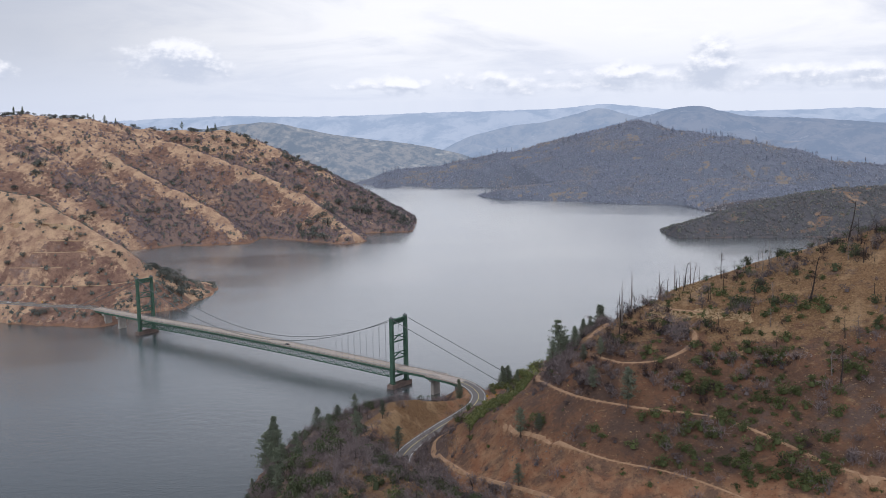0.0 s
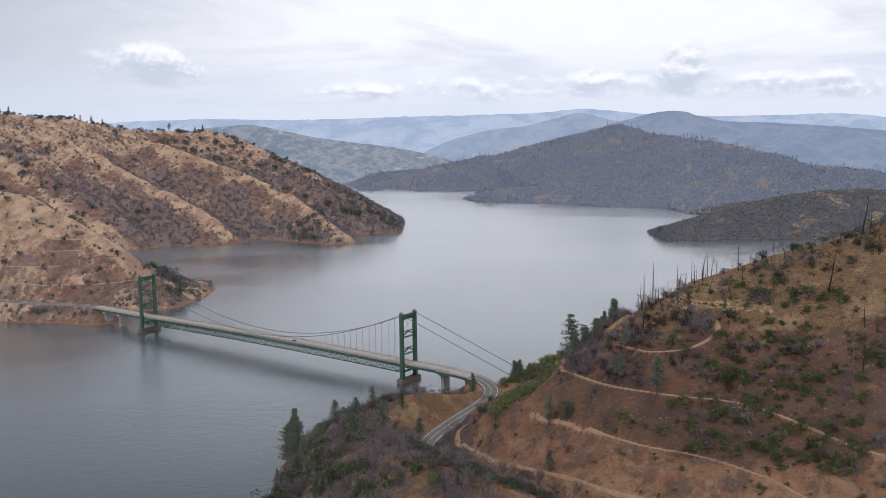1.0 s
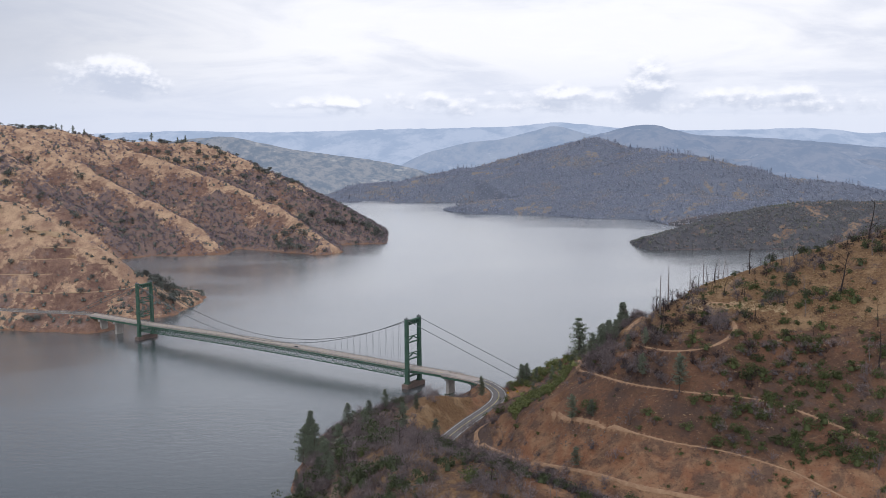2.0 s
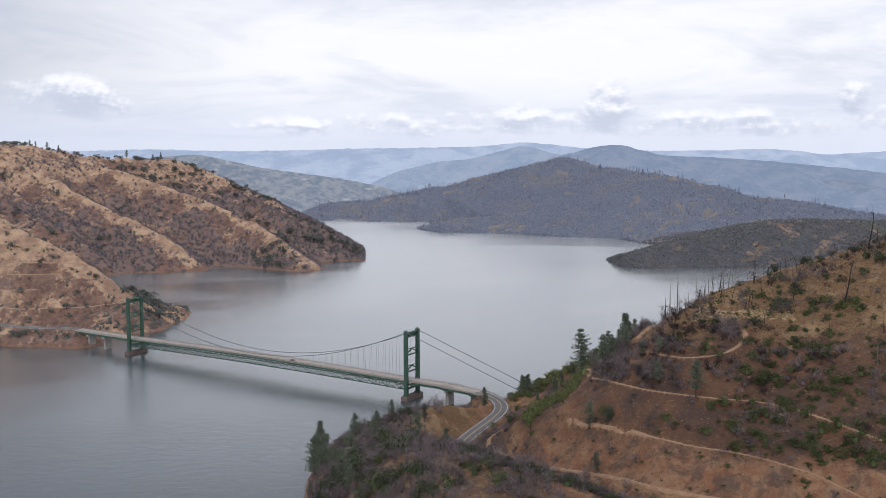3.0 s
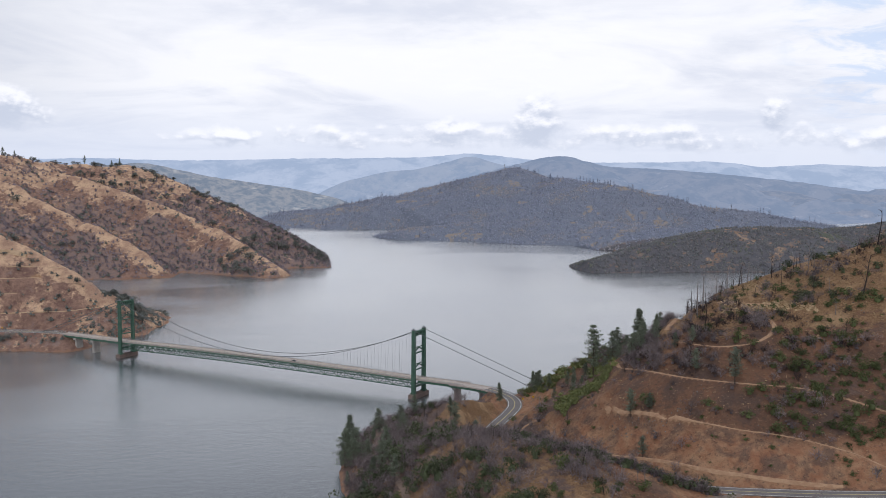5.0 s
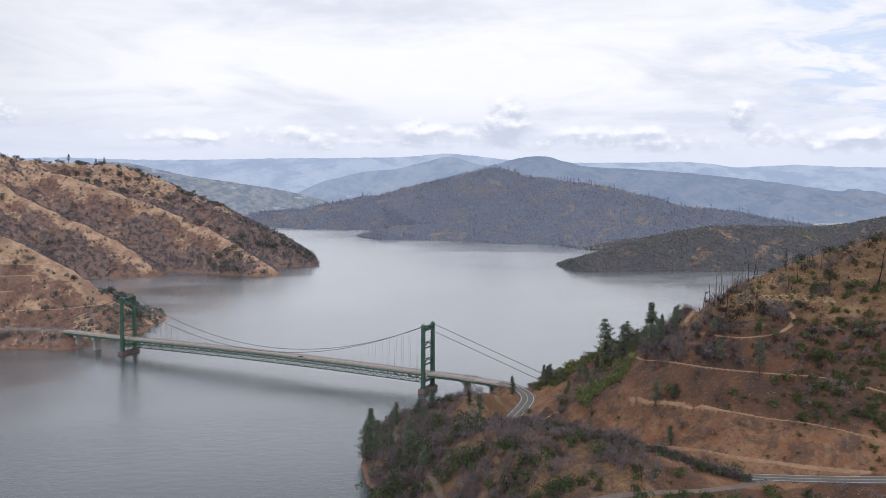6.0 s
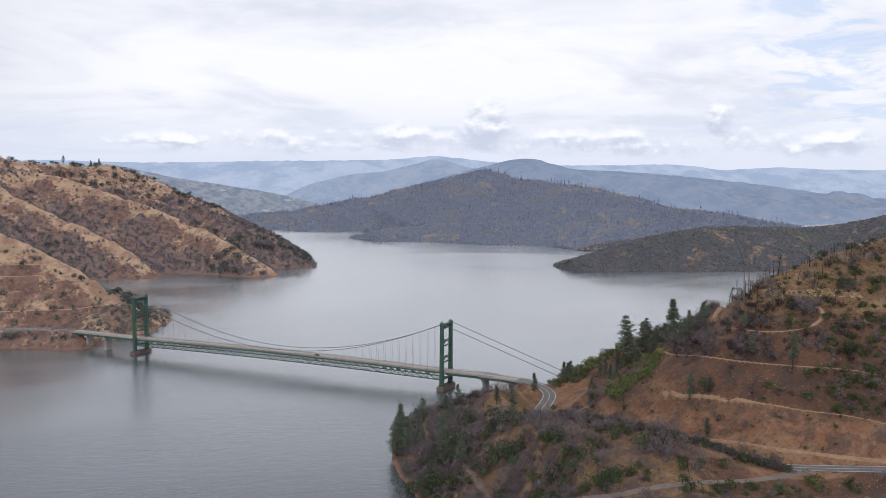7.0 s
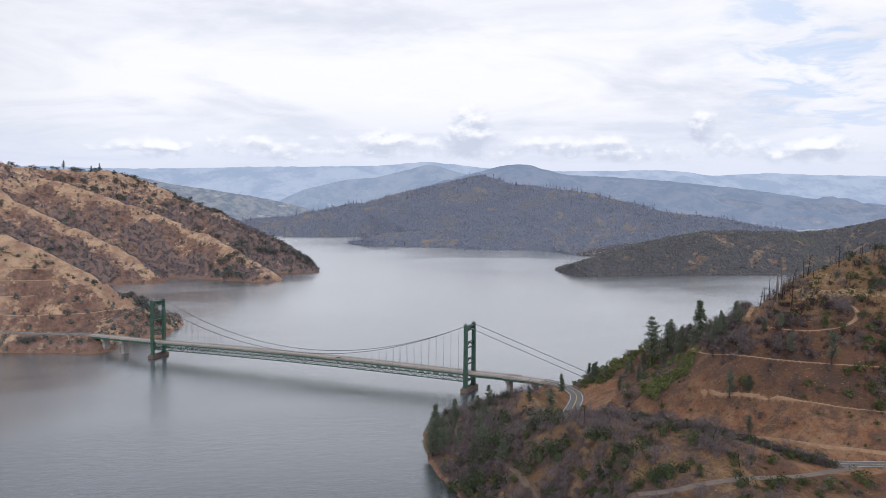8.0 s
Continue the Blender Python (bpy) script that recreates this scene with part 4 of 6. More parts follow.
# stiffening truss under the deck
PANELS = 48
STEP = SPAN / PANELS
DEPTH, TRUSS_Y = 6.2, 7.1
for y in (-TRUSS_Y, TRUSS_Y):
    deck_strip("top_chord", y - 0.32, y + 0.32, -1.35, -0.65, 1.5, SPAN - 1.5, GREEN_STEEL)
    deck_strip("bottom_chord", y - 0.32, y + 0.32, -1.0 - DEPTH, -0.4 - DEPTH, 1.5, SPAN - 1.5, GREEN_STEEL)
bm = bmesh.new()
bar(bm, (0, 0, -DEPTH / 2), (0, 0, DEPTH / 2), 0.5)
post_mesh = bpy.data.meshes.new("truss_post")
bm.to_mesh(post_mesh)
bm.free()
post_mesh.materials.append(GREEN_STEEL)
bm = bmesh.new()
bar(bm, (-STEP / 2, 0, -DEPTH / 2), (STEP / 2, 0, DEPTH / 2), 0.62, 0.62)
diag_mesh = bpy.data.meshes.new("truss_diagonal")
bm.to_mesh(diag_mesh)
bm.free()
diag_mesh.materials.append(GREEN_STEEL)
bm = bmesh.new()
bar(bm, (-STEP / 2, 0, -DEPTH / 2), (STEP / 2, 0, DEPTH / 2), 0.34, 0.34)
counter_mesh = bpy.data.meshes.new("truss_counter")
bm.to_mesh(counter_mesh)
bm.free()
counter_mesh.materials.append(GREEN_STEEL)
bm = bmesh.new()
bar(bm, (0, -TRUSS_Y, 0), (0, TRUSS_Y, 0), 0.4, 1.1)
beam_mesh = bpy.data.meshes.new("floor_beam")
bm.to_mesh(beam_mesh)
bm.free()
beam_mesh.materials.append(GREEN_STEEL)
bm = bmesh.new()
bar(bm, (-STEP / 2, -TRUSS_Y, 0), (STEP / 2, TRUSS_Y, 0), 0.35, 0.35)
lateral_mesh = bpy.data.meshes.new("wind_brace")
bm.to_mesh(lateral_mesh)
bm.free()
lateral_mesh.materials.append(GREEN_STEEL)
for i in range(PANELS):
    mid = (i + 0.5) * STEP
    z = deck_z(mid) - 1.0 - DEPTH / 2
    flip = 1 if i % 2 else -1
    for y in (-TRUSS_Y, TRUSS_Y):
        share("truss_diagonal", diag_mesh, bridge, pose(mid, y, z) @ Matrix.Diagonal((flip, 1, 1, 1)))
        share("truss_counter", counter_mesh, bridge, pose(mid, y, z) @ Matrix.Diagonal((-flip, 1, 1, 1)))
        if i:
            share("truss_post", post_mesh, bridge, pose(i * STEP, y, deck_z(i * STEP) - 1.0 - DEPTH / 2))
    if i:
        share("floor_beam", beam_mesh, bridge, pose(i * STEP, 0, deck_z(i * STEP) - 1.3))
    share("wind_brace", lateral_mesh, bridge, pose(mid, 0, z - DEPTH / 2 + 0.3) @ Matrix.Diagonal((flip, 1, 1, 1)))


def tube(pts, radius, sides=6):
    bm = bmesh.new()
    rings = []
    pts = [Vector(p) for p in pts]
    for i, p in enumerate(pts):
        d = (pts[min(i + 1, len(pts) - 1)] - pts[max(i - 1, 0)]).normalized()
        s = d.cross(Vector((0, 0, 1))).normalized()
        u = s.cross(d)
        rings.append([bm.verts.new(p + (s * math.cos(math.tau * k / sides) + u * math.sin(math.tau * k / sides)) * radius) for k in range(sides)])
    for a, b in zip(rings[:-1], rings[1:]):
        for k in range(sides):
            j = (k + 1) % sides
            bm.faces.new((a[k], a[j], b[j], b[k]))
    bm.faces.new(rings[0][::-1])
    bm.faces.new(rings[-1])
    return bm


BACK, ANCHOR_Z = 118.0, 14.0
for y in (-LEG, LEG):
    pts = [(-BACK, y, ANCHOR_Z)] + [(SPAN * i / 48, y, cable_z(SPAN * i / 48)) for i in range(49)] + [(SPAN + BACK, y, ANCHOR_Z + 4)]
    part("main_cable", tube(pts, 0.26), CABLE, bridge, "grey steel suspension cable")
    for i in range(1, PANELS):
        s = i * STEP
        bm = bmesh.new()
        bar(bm, (s, y, cable_z(s) - 0.2), (s, y * 0.86, deck_z(s) - 0.9), 0.10, 0.10)
        part("hanger", bm, CABLE, bridge)

# side spans on concrete piers
for s0, s1 in ((-90, -2.5), (SPAN + 2.5, SPAN + 46)):
    for y in (-5.6, 4.9):
        deck_strip("girder", y, y + 0.7, -2.6, -0.7, s0, s1, GREEN_STEEL, "green steel side-span girder", 12)


def concrete_pier(s, y=0.0, top=DECK - 2.6):
    bm = bmesh.new()
    box(bm, (s - 1.7, y - 4.3, -10), (s + 1.7, y + 4.3, top - 2.2), (0.85, 0.92))
    box(bm, (s - 1.9, y - 6.0, top - 2.2), (s + 1.9, y + 6.0, top))
    bmesh.ops.bevel(bm, geom=[e for e in bm.edges], offset=0.15, segments=1, affect="EDGES")
    part("concrete_pier", bm, CONCRETE, bridge, "pale weathered concrete pier")


concrete_pier(-43)
concrete_pier(-68)
concrete_pier(SPAN + 37)
bm = bmesh.new()
box(bm, (-96, -7.5, 4), (-89, 7.5, DECK - 0.75))
part("abutment", bm, CONCRETE, bridge)
# the curved end of the side span, down to the shore road
curve_end = ROAD[(ROAD[:, 1] > 738)]
inv = BRIDGE.inverted()
local = [tuple(inv @ Vector(p)) for p in curve_end]
for nm, half, lift, thick, mat, off in (("deck", 5.7, 0.0, 0.7, DECK_CONCRETE, 0), ("kerb", 0.2, 0.45, 0.45, DECK_CONCRETE, 5.5), ("kerb", 0.2, 0.45, 0.45, DECK_CONCRETE, -5.5),
                                        ("rail", 0.07, 1.2, 0.12, GALVANISED, 5.5), ("rail", 0.07, 1.2, 0.12, GALVANISED, -5.5), ("girder", 0.35, -0.7, 1.8, GREEN_STEEL, 5.2), ("girder", 0.35, -0.7, 1.8, GREEN_STEEL, -5.2)):
    ribbon(nm, local, half, mat, "", lift + 0.02, off, bridge, thick=thick)
concrete_pier(SPAN + 60, 1.0)


# ---- dirt tracks ----
PALE_DIRT = plain("pale_straw_bench", (0.46, 0.33, 0.21), (0.38, 0.26, 0.16), 0.2, 0.95, 0, 0.3)
BROWN_DIRT = plain("brown_dirt", (0.215, 0.155, 0.118), (0.165, 0.118, 0.092), 0.35, 0.95, 0, 0.4)
GRAVEL = plain("grey_gravel", (0.225, 0.18, 0.15), (0.185, 0.148, 0.125), 0.3, 0.95, 0, 0.4)
TRACK_WORDS = {
    "track_shore": ("dirt track through grey brush", BROWN_DIRT), "track_spur": ("bare dirt clearing on the wooded spur", BROWN_DIRT),
    "track_side_road": ("pale gravel side road joining the highway", GRAVEL), "track_bench": ("eroded dirt bench above the road", DIRT),
    "track_crest": ("bare dirt firebreak along the crest", DIRT), "track_loop": ("dirt track looping round the knoll", DIRT),
}
for name, (line, half) in TRACK_LINES.items():
    words, mat = TRACK_WORDS.get(name, ("pale dirt track across the red hillside", DIRT))
    ribbon(name, line, half * (0.8 if mat is DIRT else 0.95), mat, words, 0.26, drape=True, thick=0.35, ragged=0.28, across=5, category="track")
for line, half in BENCH_TRACKS:
    ribbon("bench_track", line, half * 0.8, PALE_DIRT, "pale bench cut into the golden hillside", 0.35, drape=True, thick=0.6, ragged=0.5, across=5, category="track")


# ---- plants ----
RNG = np.random.default_rng(7)
LEAF_SHRUB = leafy("shrub_leaves", (0.045, 0.062, 0.024), (0.150, 0.170, 0.066), (0.070, 0.080, 0.036))
LEAF_MANZANITA = leafy("manzanita_leaves", (0.105, 0.125, 0.042), (0.235, 0.245, 0.092), (0.10, 0.11, 0.05))
LEAF_PINE = leafy("pine_needles", (0.100, 0.128, 0.090), (0.250, 0.280, 0.190), (0.150, 0.168, 0.126))
LEAF_OAK = leafy("oak_leaves", (0.045, 0.062, 0.030), (0.115, 0.136, 0.064), (0.07, 0.08, 0.048))
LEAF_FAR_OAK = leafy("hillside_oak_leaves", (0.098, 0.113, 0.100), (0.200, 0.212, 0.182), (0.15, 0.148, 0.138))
TWIG = leafy("grey_bare_twigs", (0.135, 0.110, 0.111), (0.310, 0.256, 0.250), (0.195, 0.153, 0.152), 0.9)
DRY_SHRUB = leafy("dry_shrub_twigs", (0.078, 0.064, 0.066), (0.172, 0.142, 0.142), (0.11, 0.088, 0.088), 0.9)
SCORCH = leafy("scorched_twigs", (0.032, 0.025, 0.027), (0.080, 0.062, 0.064), (0.05, 0.038, 0.040), 0.9)
# distance haze is mixed into these leaves' base colour, pale and blue
HAZED_LEAF = leafy("hazed_far_woods", (0.248, 0.276, 0.362), (0.298, 0.320, 0.398), (0.270, 0.290, 0.352), 0.9, (0.008, (0.350, 0.318, 0.300)))
EAST_LEAF = leafy("east_woods", (0.118, 0.130, 0.138), (0.185, 0.192, 0.188), (0.175, 0.152, 0.150), 0.9, (0.012, (0.165, 0.182, 0.130)))
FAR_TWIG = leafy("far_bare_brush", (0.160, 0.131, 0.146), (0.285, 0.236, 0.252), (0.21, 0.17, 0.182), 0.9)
STRAW = leafy("dry_grass_tufts", (0.36, 0.25, 0.14), (0.48, 0.35, 0.205), (0.28, 0.18, 0.10), 0.95)
BARK = plain("pine_bark", (0.075, 0.055, 0.045), (0.11, 0.085, 0.07), 1.5, 0.95, 0, 0.4)
CHAR = plain("charred_wood", (0.030, 0.024, 0.022), (0.065, 0.05, 0.045), 1.5, 0.95, 0, 0.4)
GREY_WOOD = plain("weathered_grey_wood", (0.17, 0.145, 0.135), (0.24, 0.21, 0.195), 1.5, 0.95, 0, 0.3)
ROCK = leafy("grey_rock", (0.12, 0.11, 0.102), (0.20, 0.185, 0.17), (0.15, 0.125, 0.11), 0.9)


def quads_at(c, size, rng, upward=0.3):
    """Small leaf-bearing faces at the centres c, turned at random but mostly to the light."""
    n = len(c)
    w = rng.normal(size=(n, 3)) + np.array([0, 0, upward * 1.7])
    w /= np.linalg.norm(w, axis=1)[:, None]
    a = np.cross(w, rng.normal(size=(n, 3)))
    a /= np.linalg.norm(a, axis=1)[:, None]
    b = np.cross(w, a)
    s = size * rng.uniform(0.6, 1.4, (n, 1))
    v = np.stack([c - a * s - b * s * 0.7, c + a * s - b * s * 0.7, c + a * s * 0.8 + b * s * 0.7, c - a * s * 0.8 + b * s * 0.7], 1).reshape(-1, 3)
    return v, np.arange(4 * n).reshape(-1, 4)


def lobes(n, k, rng, width=1.0, height=1.0, low=0.25):
    """Points near the skins of a few overlapping lobes: an uneven, gappy crown."""
    cc = np.column_stack([rng.normal(0, 0.42, k) * width, rng.normal(0, 0.42, k) * width, rng.uniform(low, 0.8, k) * height])
    rr = rng.uniform(0.28, 0.52, k) * width
    i = rng.integers(0, k, n)
    d = rng.normal(size=(n, 3))
    d /= np.linalg.norm(d, axis=1)[:, None]
    d[:, 2] = np.abs(d[:, 2]) * np.where(rng.random(n) < 0.75, 1, -1)
    p = cc[i] + d * rr[i][:, None] * rng.uniform(0.65, 1.08, (n, 1)) * np.array([1, 1, 0.8 * height / width])
    p[:, 2] = np.maximum(p[:, 2], 0.03 * height)
    return p


def limb(a, b, r0, r1, sides=4):
    """A tapered limb as vertices and faces."""
    a, b = np.array(a, float), np.array(b, float)
    d = b - a
    d /= np.linalg.norm(d) + 1e-9
    u = np.cross(d, [0.3, 0.7, 0.2])
    u /= np.linalg.norm(u) + 1e-9
    w = np.cross(d, u)
    t = np.arange(sides) * math.tau / sides
    ring = np.cos(t)[:, None] * u + np.sin(t)[:, None] * w
    v = np.vstack([a + ring * r0, b + ring * r1])
    f = [(i, (i + 1) % sides, sides + (i + 1) % sides, sides + i) for i in range(sides)]
    return v, np.array(f)


def merge(parts):
    vs, fs, o = [], [], 0
    for v, f in parts:
        vs.append(v)
        fs.append(f + o)
        o += len(v)
    return np.vstack(vs), np.vstack(fs)


def quad_mesh(name, v, f, material, plant=None):
    me = bpy.data.meshes.new(name)
    me.vertices.add(len(v))
    me.vertices.foreach_set("co", np.ascontiguousarray(v, dtype=np.float32).ravel())
    me.loops.add(len(f) * 4)
    me.loops.foreach_set("vertex_index", f.ravel().astype(np.int32))
    me.polygons.add(len(f))
    me.polygons.foreach_set("loop_start", (np.arange(len(f)) * 4).astype(np.int32))
    me.polygons.foreach_set("loop_total", np.full(len(f), 4, np.int32))
    me.update(calc_edges=True)
    me.materials.append(material)
    if plant is not None:
        me.attributes.new("plant", "FLOAT", "POINT").data.foreach_set("value", plant.astype(np.float32))
    return me


def stuff(name, templates, xyz, scale, material, label, category, rng, squash=(0.8, 1.2), rounded=False):
    """Many plants that nobody would count, as one mesh."""
    parts, own = [], []
    kind = rng.integers(0, len(templates), len(xyz))
    turn = rng.uniform(0, math.tau, len(xyz))
    for k, (tv, tf) in enumerate(templates):
        m = np.where(kind == k)[0]
        if not len(m):
            continue
        c, s = np.cos(turn[m])[:, None], np.sin(turn[m])[:, None]
        h = rng.uniform(*squash, len(m))[:, None]
        x = (tv[None, :, 0] * c - tv[None, :, 1] * s) * scale[m][:, None]
        y = (tv[None, :, 0] * s + tv[None, :, 1] * c) * scale[m][:, None]
        z = tv[None, :, 2] * scale[m][:, None] * h
        v = np.stack([x, y, z], -1) + xyz[m][:, None, :]
        f = tf[None] + (np.arange(len(m)) * len(tv))[:, None, None]
        parts.append((v.reshape(-1, 3), f.reshape(-1, 4)))
        own.append(np.repeat(rng.random(len(m)), len(tv)))
    v, f = merge(parts)
    me = quad_mesh(name, v, f, material, np.concatenate(own))
    if rounded:
        me.polygons.foreach_set("use_smooth", np.ones(len(f), bool))
    return tagged(new(name, me), label, category, kind="stuff")


CLEAR = [(ROAD, 8.0), (FAR_ROAD, 9.0)] + [(line, half + 1.2) for line, half in TRACK_LINES.values()]
CUT_FACE = [(-30, 585), (0, 575), (24, 600), (44, 640), (66, 682), (82, 718), (60, 714), (36, 700), (32, 712), (5, 735), (-12, 700), (-35, 665), (-48, 640), (-50, 610)]


def scatter(n, x0, x1, y0, y1, weight, rng, zmin=1.5):
    """Up to n plan places, kept by a weight from 0 to 1, off the roads and out of the water."""
    x, y = rng.uniform(x0, x1, n), rng.uniform(y0, y1, n)
    z = land_height(x, y)
    keep = (z > zmin) & (rng.random(n) < weight(x, y, z)) & ~(inside(x, y, CUT_FACE) & (rng.random(n) < 0.93))
    x, y, z = x[keep], y[keep], z[keep]
    keep = np.ones(len(x), bool)
    for line, w in CLEAR:
        d, _ = near_line(x, y, line)
        keep &= d > w
    return np.stack([x, y, z], 1)[keep]


def dome(rng, sides, rings, jitter, tall=0.9):
    """A lumpy closed crown, half a unit in radius."""
    v, f = [], []
    for j in range(rings + 1):
        a = (math.pi / 2) * j / rings
        for i in range(sides):
            t = math.tau * (i + 0.5 * (j % 2)) / sides
            r = 0.5 * math.cos(a) ** 0.7 * (1 + rng.normal(0, jitter)) + 0.02
            v.append((math.cos(t) * r, math.sin(t) * r, max(0, math.sin(a) * tall * (1 + rng.normal(0, jitter * 0.6)))))
    for j in range(rings):
        for i in range(sides):
            k = (i + 1) % sides
            f.append((j * sides + i, j * sides + k, (j + 1) * sides + k, (j + 1) * sides + i))
    return np.array(v), np.array(f)


# templates, one unit wide or tall
def bushy(rng, core, leaves, size, k=7, low=0.25):
    """A rounded bush: a lumpy heart under a skin of fine leaf sprays."""
    v, f = dome(rng, 8, 3, 0.16, 0.66 * core)
    return merge([(v * np.array([core, core, 1.0]), f), quads_at(lobes(leaves, k, rng, 1.0, 0.85, low), size, rng, 0.45)])


SHRUBS = [bushy(RNG, 0.6, 420, 0.046, 9) for _ in range(5)]
MOUNDS = [bushy(RNG, 0.85, 190, 0.058) for _ in range(4)]
HAZES = [bushy(RNG, 0.5, 250, 0.038, 8) for _ in range(4)]
CLUMPS = [merge([dome(RNG, 6, 2, 0.2, 0.55) , quads_at(lobes(26, 5, RNG, 1.0, 1.0), 0.12, RNG, 0.6)]) for _ in range(6)]
POINT_CLUMPS = [dome(RNG, 6, 2, 0.22, 0.8) for _ in range(8)]
FAR_CLUMPS = [dome(RNG, 5, 2, 0.2) for _ in range(7)] + [merge([dome(RNG, 5, 2, 0.2, 0.7), quads_at(lobes(10, 4, RNG, 1.0, 1.1), 0.13, RNG, 0.8)]) for _ in range(5)]


def spire(rng):
    """A slim distant conifer, one unit tall."""
    f = rng.uniform(0.08, 1.0, 34)
    t = rng.uniform(0, math.tau, 34)
    r = 0.17 * (1 - f) ** 0.8 * rng.uniform(0.4, 1.0, 34)
    return quads_at(np.column_stack([np.cos(t) * r, np.sin(t) * r, f]), 0.055, rng, 0.8)


SPIRES = [spire(RNG) for _ in range(4)]


def bare_bush(rng, stems=8, twigs=80):
    """A leafless bush: forking stems and a haze of fine twigs."""
    out = []
    for _ in range(stems):
        t, up = rng.uniform(0, math.tau), rng.uniform(0.45, 0.95)
        tip = np.array([math.cos(t) * (1.05 - up), math.sin(t) * (1.05 - up), up])
        out.append(limb((0, 0, 0), tip * 0.55, 0.022, 0.014, 3))
        for _ in range(3):
            out.append(limb(tip * 0.55, tip + rng.normal(0, 0.2, 3), 0.014, 0.005, 3))
    v3, f3 = [], []
    o = 0
    for v, f in out:
        v3.append(v)
        f3.append(f + o)
        o += len(v)
    c = lobes(twigs, 5, rng, 1.0, 0.95)
    n = len(c)
    d = rng.normal(size=(n, 3)) + np.array([0, 0, 0.6])
    d /= np.linalg.norm(d, axis=1)[:, None]
    w = np.cross(d, rng.normal(size=(n, 3)))
    w /= np.linalg.norm(w, axis=1)[:, None]
    a, b = c - d * 0.13, c + d * 0.16
    q = np.stack([a - w * 0.014, a + w * 0.014, b + w * 0.007, b - w * 0.007], 1).reshape(-1, 3)
    v3.append(q)
    f3.append(np.arange(4 * n).reshape(-1, 4) + o)
    return np.vstack(v3), np.vstack(f3)


BARE = [bare_bush(RNG) for _ in range(5)]


def pine_parts(h, rng, shape="cone"):
    """Trunk and crown of a pine: whorls of drooping limbs with tufts of needles at their ends."""
    base = {"cone": 0.08, "open": 0.20, "full": 0.06}[shape]
    trunk = []
    lean = rng.normal(0, 0.02, 2) * h
    knots = [np.array([lean[0] * f * f, lean[1] * f * f, f * h]) for f in np.linspace(0, 1, 6)]
    for i in range(5):
        trunk.append(limb(knots[i], knots[i + 1], 0.016 * h * (1 - i * 0.19), 0.016 * h * (1 - (i + 1) * 0.19) + 0.01, 6))
    tufts = []
    levels = 15 if shape == "open" else 20
    for i in range(levels):
        f = base + (1 - base) * (i + rng.uniform(0, 0.6)) / levels
        g = (f - base) / (1 - base)
        if shape == "cone":
            reach = 0.25 * h * (1 - g) ** 0.75 * min(1, 0.55 + 2.5 * g) + 0.014 * h
        elif shape == "full":
            reach = 0.33 * h * min(1, 0.5 + 2.2 * g) * (1 - g) ** 0.6 + 0.03 * h
        else:
            reach = 0.30 * h * min(1, 0.45 + 1.9 * g) * (1 - g) ** 0.6 * rng.uniform(0.6, 1.2) + 0.02 * h
        for _ in range(9):
            if rng.random() < (0.10 if shape == "cone" else 0.25):
                continue
            t = rng.uniform(0, math.tau)
            r = reach * rng.uniform(0.45, 1.15)
            c = np.array([lean[0] * f * f, lean[1] * f * f, f * h])
            tip = c + np.array([math.cos(t) * r, math.sin(t) * r, (-0.12 if shape == "cone" else 0.22) * r])
            trunk.append(limb(c, tip, 0.004 * h, 0.0012 * h, 4))
            for u in (0.3, 0.55, 0.8, 1.0):
                tufts.append(c + (tip - c) * u + rng.normal(0, 0.017 * h, (9, 3)) * np.array([1, 1, 0.8]))
    tufts.append(knots[-1] + rng.normal(0, 0.012 * h, (6, 3)))
    crown = quads_at(np.vstack(tufts), 0.0095 * h, rng)
    return merge(trunk), crown


def thing(name, label, category, group, pieces, x, y, z=None, turn=0.0, scale=1.0):
    """A top-level plant: an Empty at its foot with its parts under it."""
    ob = new(name)
    tagged(ob, label, category, group)
    for nm, me in pieces:
        new(nm, me).parent = ob
    ob.matrix_basis = pose(x, y, (ground_z(x, y) if z is None else z) - 0.15, 0, 0, turn) @ Matrix.Scale(scale, 4)
    return ob


PINES = []
for i in range(10):
    shape = "cone" if i < 3 else ("open" if i < 7 else "full")
    (tv, tf), (cv, cf) = pine_parts(20.0, RNG, shape)
    PINES.append((quad_mesh("trunk", tv, tf, BARK), quad_mesh("crown", cv, cf, LEAF_PINE)))


def pine(x, y, h, shape="open", z=None):
    k = int(RNG.integers(*{"cone": (0, 3), "open": (3, 7), "full": (7, 10)}[shape]))
    t, c = PINES[k]
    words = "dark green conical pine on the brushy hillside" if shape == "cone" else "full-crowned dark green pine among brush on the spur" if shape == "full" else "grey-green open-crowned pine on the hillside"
    return thing("pine_tree", words, "pine tree", "pines on the near hill", [("trunk", t), ("crown", c)], x, y, z, RNG.uniform(0, 360), h / 20.0)


SPUR_PINES = ((-111, 615, 31, "cone"), (-114, 606, 25, "full"), (-107, 608, 22, "full"), (-109, 596, 18, "full"), (-115, 566, 9, "cone"), (-101, 588, 15, "full"), (-101, 551, 13, "full"), (-87, 654, 17, "full"),
              (-75, 618, 15, "full"), (-93, 632, 9, "open"), (-90, 577, 20, "open"), (-52, 553, 19, "open"), (-73, 646, 14, "full"), (-42, 625, 13, "open"),
              (-96, 546, 19, "open"), (-109, 522, 14, "full"))
